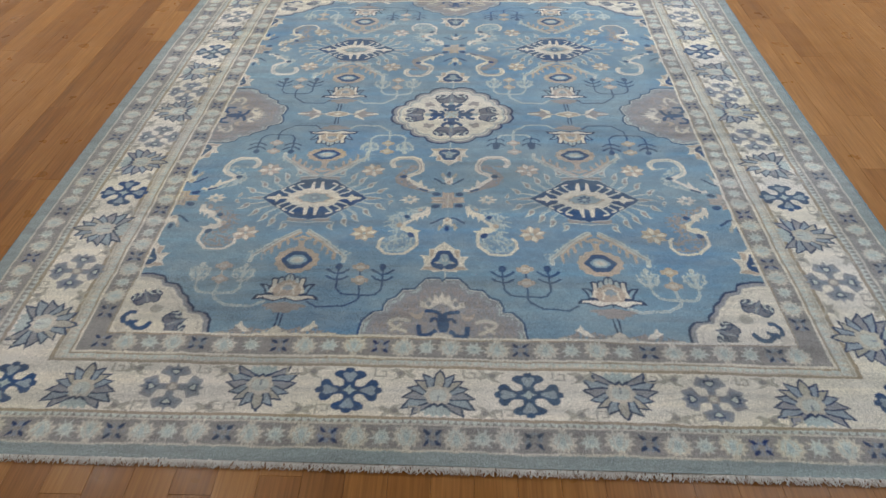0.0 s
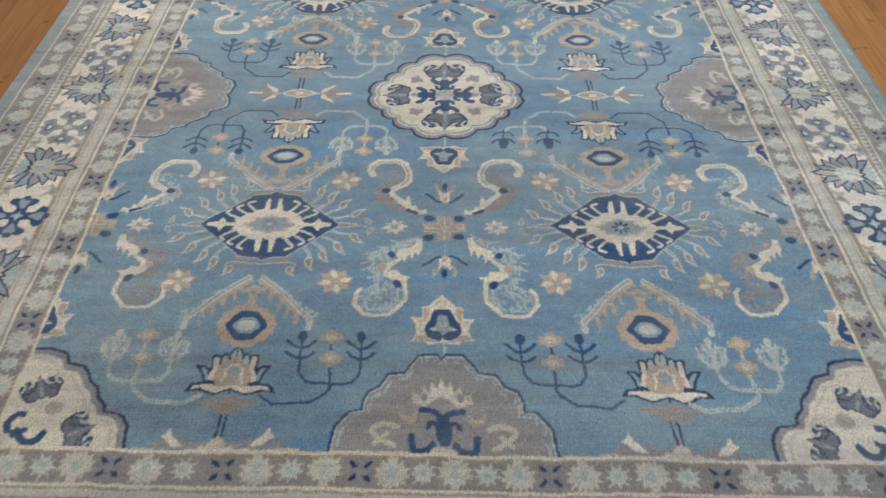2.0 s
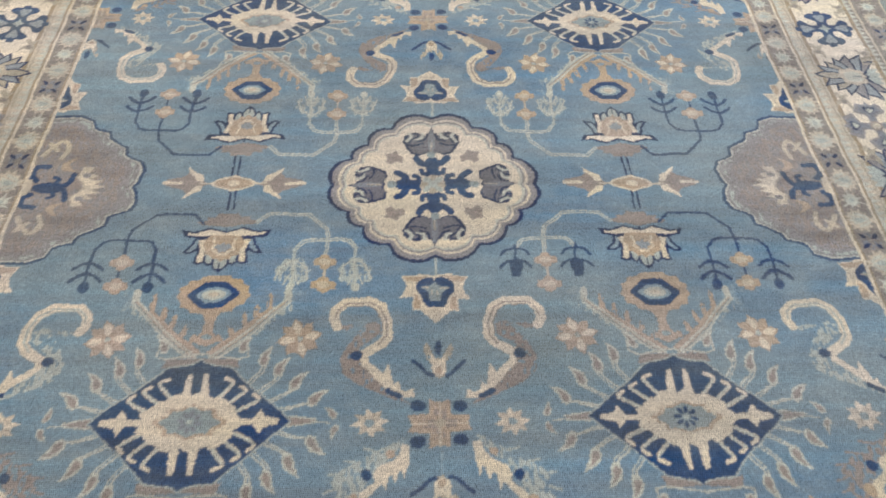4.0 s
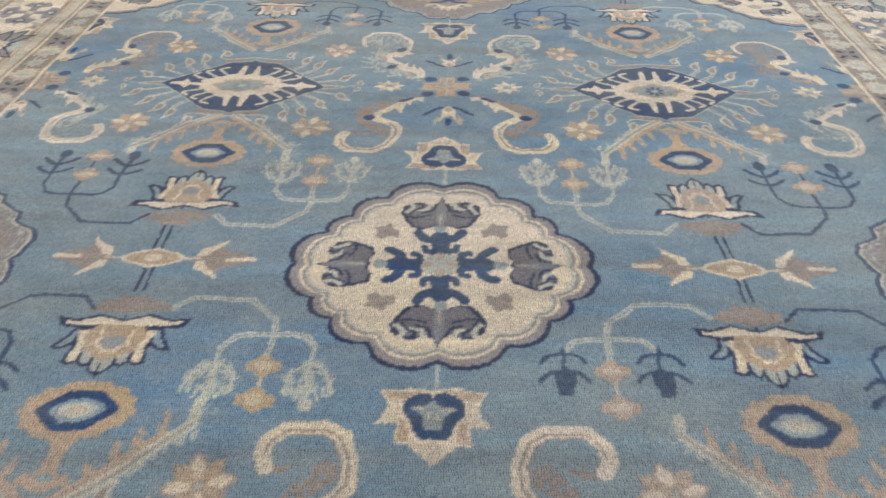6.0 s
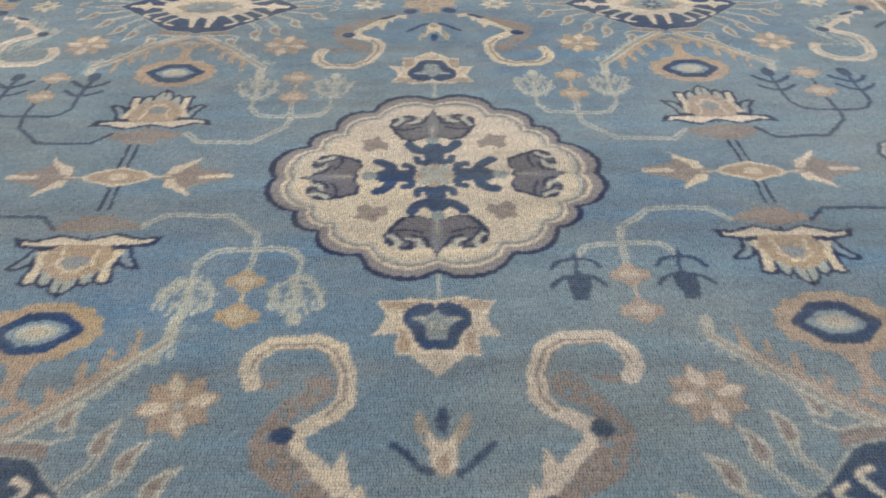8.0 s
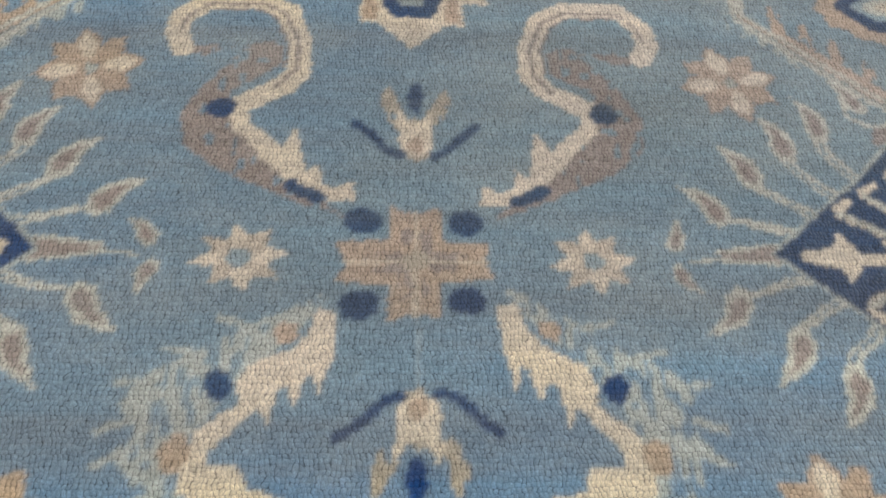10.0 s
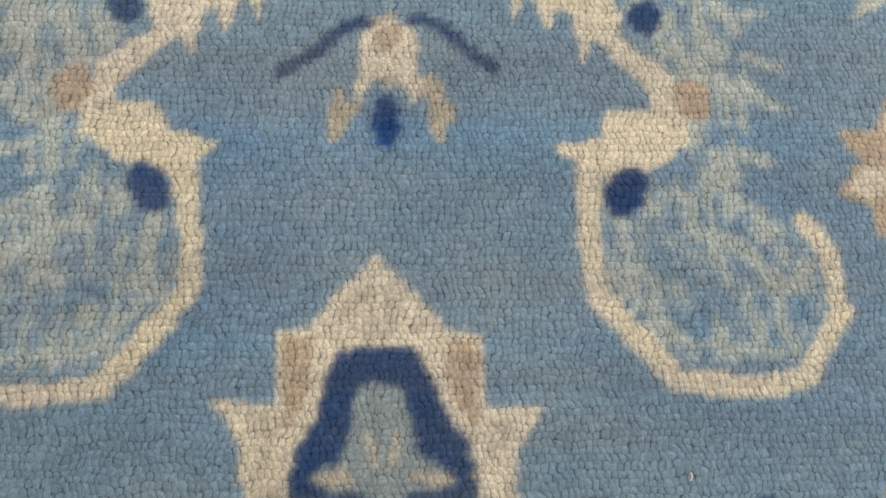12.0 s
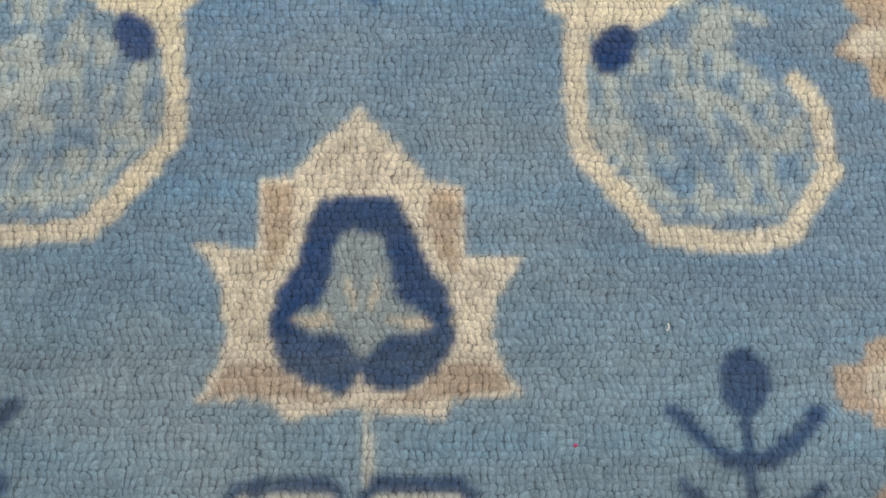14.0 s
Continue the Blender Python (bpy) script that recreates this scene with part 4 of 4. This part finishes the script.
PX, PY = laid(U, V)
PZ = lie(PX, PY) + np.random.RandomState(5).uniform(-0.0004, 0.0004, U.shape)
MIXED = {"blue": 1.0, "mist": 1.0, "sage": 0.8, "grey": 0.8, "navy": 0.4, "taupe": 0.4, "brown": 0.4}
table = np.array([lin(*rgb)[:3] + (MIXED.get(name, 0.15),) for name, rgb in COLOURS.items()])   # the fourth value: how much stray yarn
SHADE = table[ink]
pad = np.pad(SHADE, ((1, 1), (1, 1), (0, 0)), mode="edge")
SHADE = 0.56 * SHADE + 0.11 * (pad[:-2, 1:-1] + pad[2:, 1:-1] + pad[1:-1, :-2] + pad[1:-1, 2:])   # neighbouring tufts mingle
SHADE[..., :3] *= np.random.RandomState(6).uniform(0.90, 1.10, U.shape)[..., None]

rug = new("rug")
tagged(rug, "blue hand-knotted wool rug with ivory border on oak floor", "rug")
face_owner = owner[:-1, :-1].ravel()
index = np.arange(ny * nx).reshape(ny, nx)
quads = np.stack([index[:-1, :-1], index[:-1, 1:], index[1:, 1:], index[1:, :-1]], axis=-1).reshape(-1, 4)
order = np.argsort(face_owner, kind="stable")
bounds = np.searchsorted(face_owner[order], np.arange(len(PARTS) + 1))
flat = np.stack([PX.ravel(), PY.ravel(), PZ.ravel()], axis=1)
flat_colour = SHADE.reshape(-1, 4)
pile_objects = {}
for i, (name, label, above) in enumerate(PARTS):
    mine = quads[order[bounds[i]:bounds[i + 1]]]
    if not len(mine):
        continue
    used, local = np.unique(mine, return_inverse=True)
    me = bpy.data.meshes.new(name)
    me.vertices.add(len(used))
    me.vertices.foreach_set("co", flat[used].astype(np.float32).ravel())
    me.loops.add(mine.size)
    me.loops.foreach_set("vertex_index", local.astype(np.int32).ravel())
    me.polygons.add(len(mine))
    me.polygons.foreach_set("loop_start", np.arange(0, mine.size, 4, dtype=np.int32))
    me.polygons.foreach_set("use_smooth", np.ones(len(mine), bool))
    colour = me.color_attributes.new("pile", "FLOAT_COLOR", "POINT")
    colour.data.foreach_set("color", flat_colour[used].astype(np.float32).ravel())
    me.update(calc_edges=True)
    me.materials.append(WOOL)
    ob = new(name, me)
    ob.parent = rug if above < 0 else pile_objects[above]
    tagged(ob, label)
    pile_objects[i] = ob


# ---- back, bound sides and knotted ends of the rug ----
def on_floor(u, v):
    x, y = laid(np.float64(u), np.float64(v))
    return float(x), float(y)


rim = [(-1239, v) for v in range(-1526, 1527, 28)] + [(u, 1526) for u in range(-1239, 1240, 118)] + [(1239, v) for v in range(1526, -1527, -28)] + [(u, -1526) for u in range(1239, -1240, -118)]
ring, seen = [], set()
for u, v in rim:
    if (u, v) not in seen:
        seen.add((u, v))
        ring.append(on_floor(u, v))
bm = bmesh.new()
low = [bm.verts.new((x, y, FLOOR_Z + 0.0004)) for x, y in ring]
top = [bm.verts.new((x, y, -0.0028)) for x, y in ring]
bm.faces.new(low)
bm.faces.new(list(reversed(top)))
for i in range(len(ring)):
    j = (i + 1) % len(ring)
    bm.faces.new((low[j], low[i], top[i], top[j]))
part("backing", bm, BACKING, rug, "woven cotton back of the rug")

for side in (-1, 1):
    bm = bmesh.new()
    rings = []
    for k in range(0, 307):
        v = -1530 + k * 10
        x, y = on_floor(side * 1243, v)
        r = 0.0050 + 0.0006 * math.sin(k * 1.7)
        rings.append([bm.verts.new((x + r * 0.9 * math.cos(a), y, -0.0047 + r * math.sin(a))) for a in (j * math.pi / 4 for j in range(8))])
    for a, b in zip(rings[:-1], rings[1:]):
        for j in range(8):
            bm.faces.new((a[j], a[(j + 1) % 8], b[(j + 1) % 8], b[j]))
    ob = part("selvedge", bm, BINDING, rug, "blue-grey overcast side binding")
    for p in ob.data.polygons:
        p.use_smooth = True

rng = random.Random(4)
for end in (-1, 1):
    bm = bmesh.new()
    u = -1241.0
    while u < 1241:
        x, y = on_floor(u, end * 1528)
        for strand in range(3):
            size = rng.uniform(0.011, 0.024)
            lean = rng.uniform(-0.9, 0.9)
            rise = rng.uniform(0.001, 0.006)
            r = rng.uniform(0.0011, 0.0018)
            prev = None
            for k in range(4):
                t = k / 3
                cx = x + lean * size * t * t + rng.uniform(-0.0012, 0.0012)
                cy = y - end * 0.004 + end * size * t
                cz = -0.004 + rise * math.sin(t * 2.6) - 0.0042 * t
                w = r * (1.25 - 0.75 * t)
                now = [bm.verts.new((cx + w * math.cos(a), cy, cz + w * math.sin(a))) for a in (0.5, 2.6, 4.7)]
                if prev:
                    for j in range(3):
                        bm.faces.new((prev[j], prev[(j + 1) % 3], now[(j + 1) % 3], now[j]))
                prev = now
        u += rng.uniform(2.0, 4.0)
    tagged(part("fringe", bm, COTTON, rug, "short clipped cream cotton fringe"), kind="stuff")


# ---- stray fibres on the pile ----
def stray_fibre(name, label, x, y, length, r, turn, material):
    bm = bmesh.new()
    prev = None
    for k in range(6):
        t = k / 5 - 0.5
        a = radians(turn + 30 * t)
        cx, cy, cz = x + length * t * math.cos(a), y + length * t * math.sin(a), 0.0016 + 0.0008 * math.cos(2 * t)
        now = [bm.verts.new((cx - r * math.sin(a) * math.cos(b), cy + r * math.cos(a) * math.cos(b), cz + r * math.sin(b))) for b in (j * math.pi / 3 for j in range(6))]
        if prev:
            for j in range(6):
                bm.faces.new((prev[j], prev[(j + 1) % 6], now[(j + 1) % 6], now[j]))
        else:
            bm.faces.new(now)
        prev = now
    bm.faces.new(list(reversed(prev)))
    return tagged(part(name, bm, material, None, label), category="lint")


stray_fibre("lint", "tiny white cotton fibre lying on the blue pile", 0.126, -0.845, 0.0034, 0.00035, 80, COTTON)
stray_fibre("lint", "tiny pink wool speck lying on the blue pile", 0.085, -0.893, 0.0016, 0.0006, 60, PINK)

# ---- floor boards: strips that run along the rug's length ----
BOARD = 0.09


def board_mesh(length):
    bm = bmesh.new()
    box(bm, 0.0002, BOARD - 0.0002, 0.0003, length - 0.0003, -0.004, 0.0, 0.0005)
    me = bpy.data.meshes.new("floor_board")
    bm.to_mesh(me)
    bm.free()
    me.materials.append(OAK)
    return me


rng = random.Random(11)
LENGTHS = [0.35, 0.5, 0.65, 0.8, 0.95, 1.1, 1.25]
boards = {n: board_mesh(n) for n in LENGTHS}
single, rest = [], []
x = RX0
while x < RX1 - BOARD * 0.99:
    y = RY0 - rng.random() * 0.9
    while y < RY1:
        n = rng.choice(LENGTHS)
        y0, y1 = max(y, RY0), min(y + n, RY1)
        if y0 > y or y1 < y + n:
            if y1 - y0 > 0.01:
                rest.append((x, y0, y1 - y0))
        else:
            hidden = -1.13 < x < 1.08 and y > -1.42 and y + n < 1.50
            near = -2.1 < x < 2.0 and -2.2 < y < 1.9 and not hidden
            (single if near and len(single) < 300 else rest).append((x, y, n))
        y += n
    x += BOARD
for bx, by, n in single:
    ob = new("floor_board", boards[n])
    ob.parent = floor
    ob.location = (bx, by, FLOOR_Z)
bm = bmesh.new()
for bx, by, n in rest:
    box(bm, bx + 0.0004, bx + BOARD - 0.0004, by + 0.0005, by + n - 0.0005, FLOOR_Z - 0.004, FLOOR_Z)
tagged(part("floor_boards", bm, OAK, floor), kind="stuff")
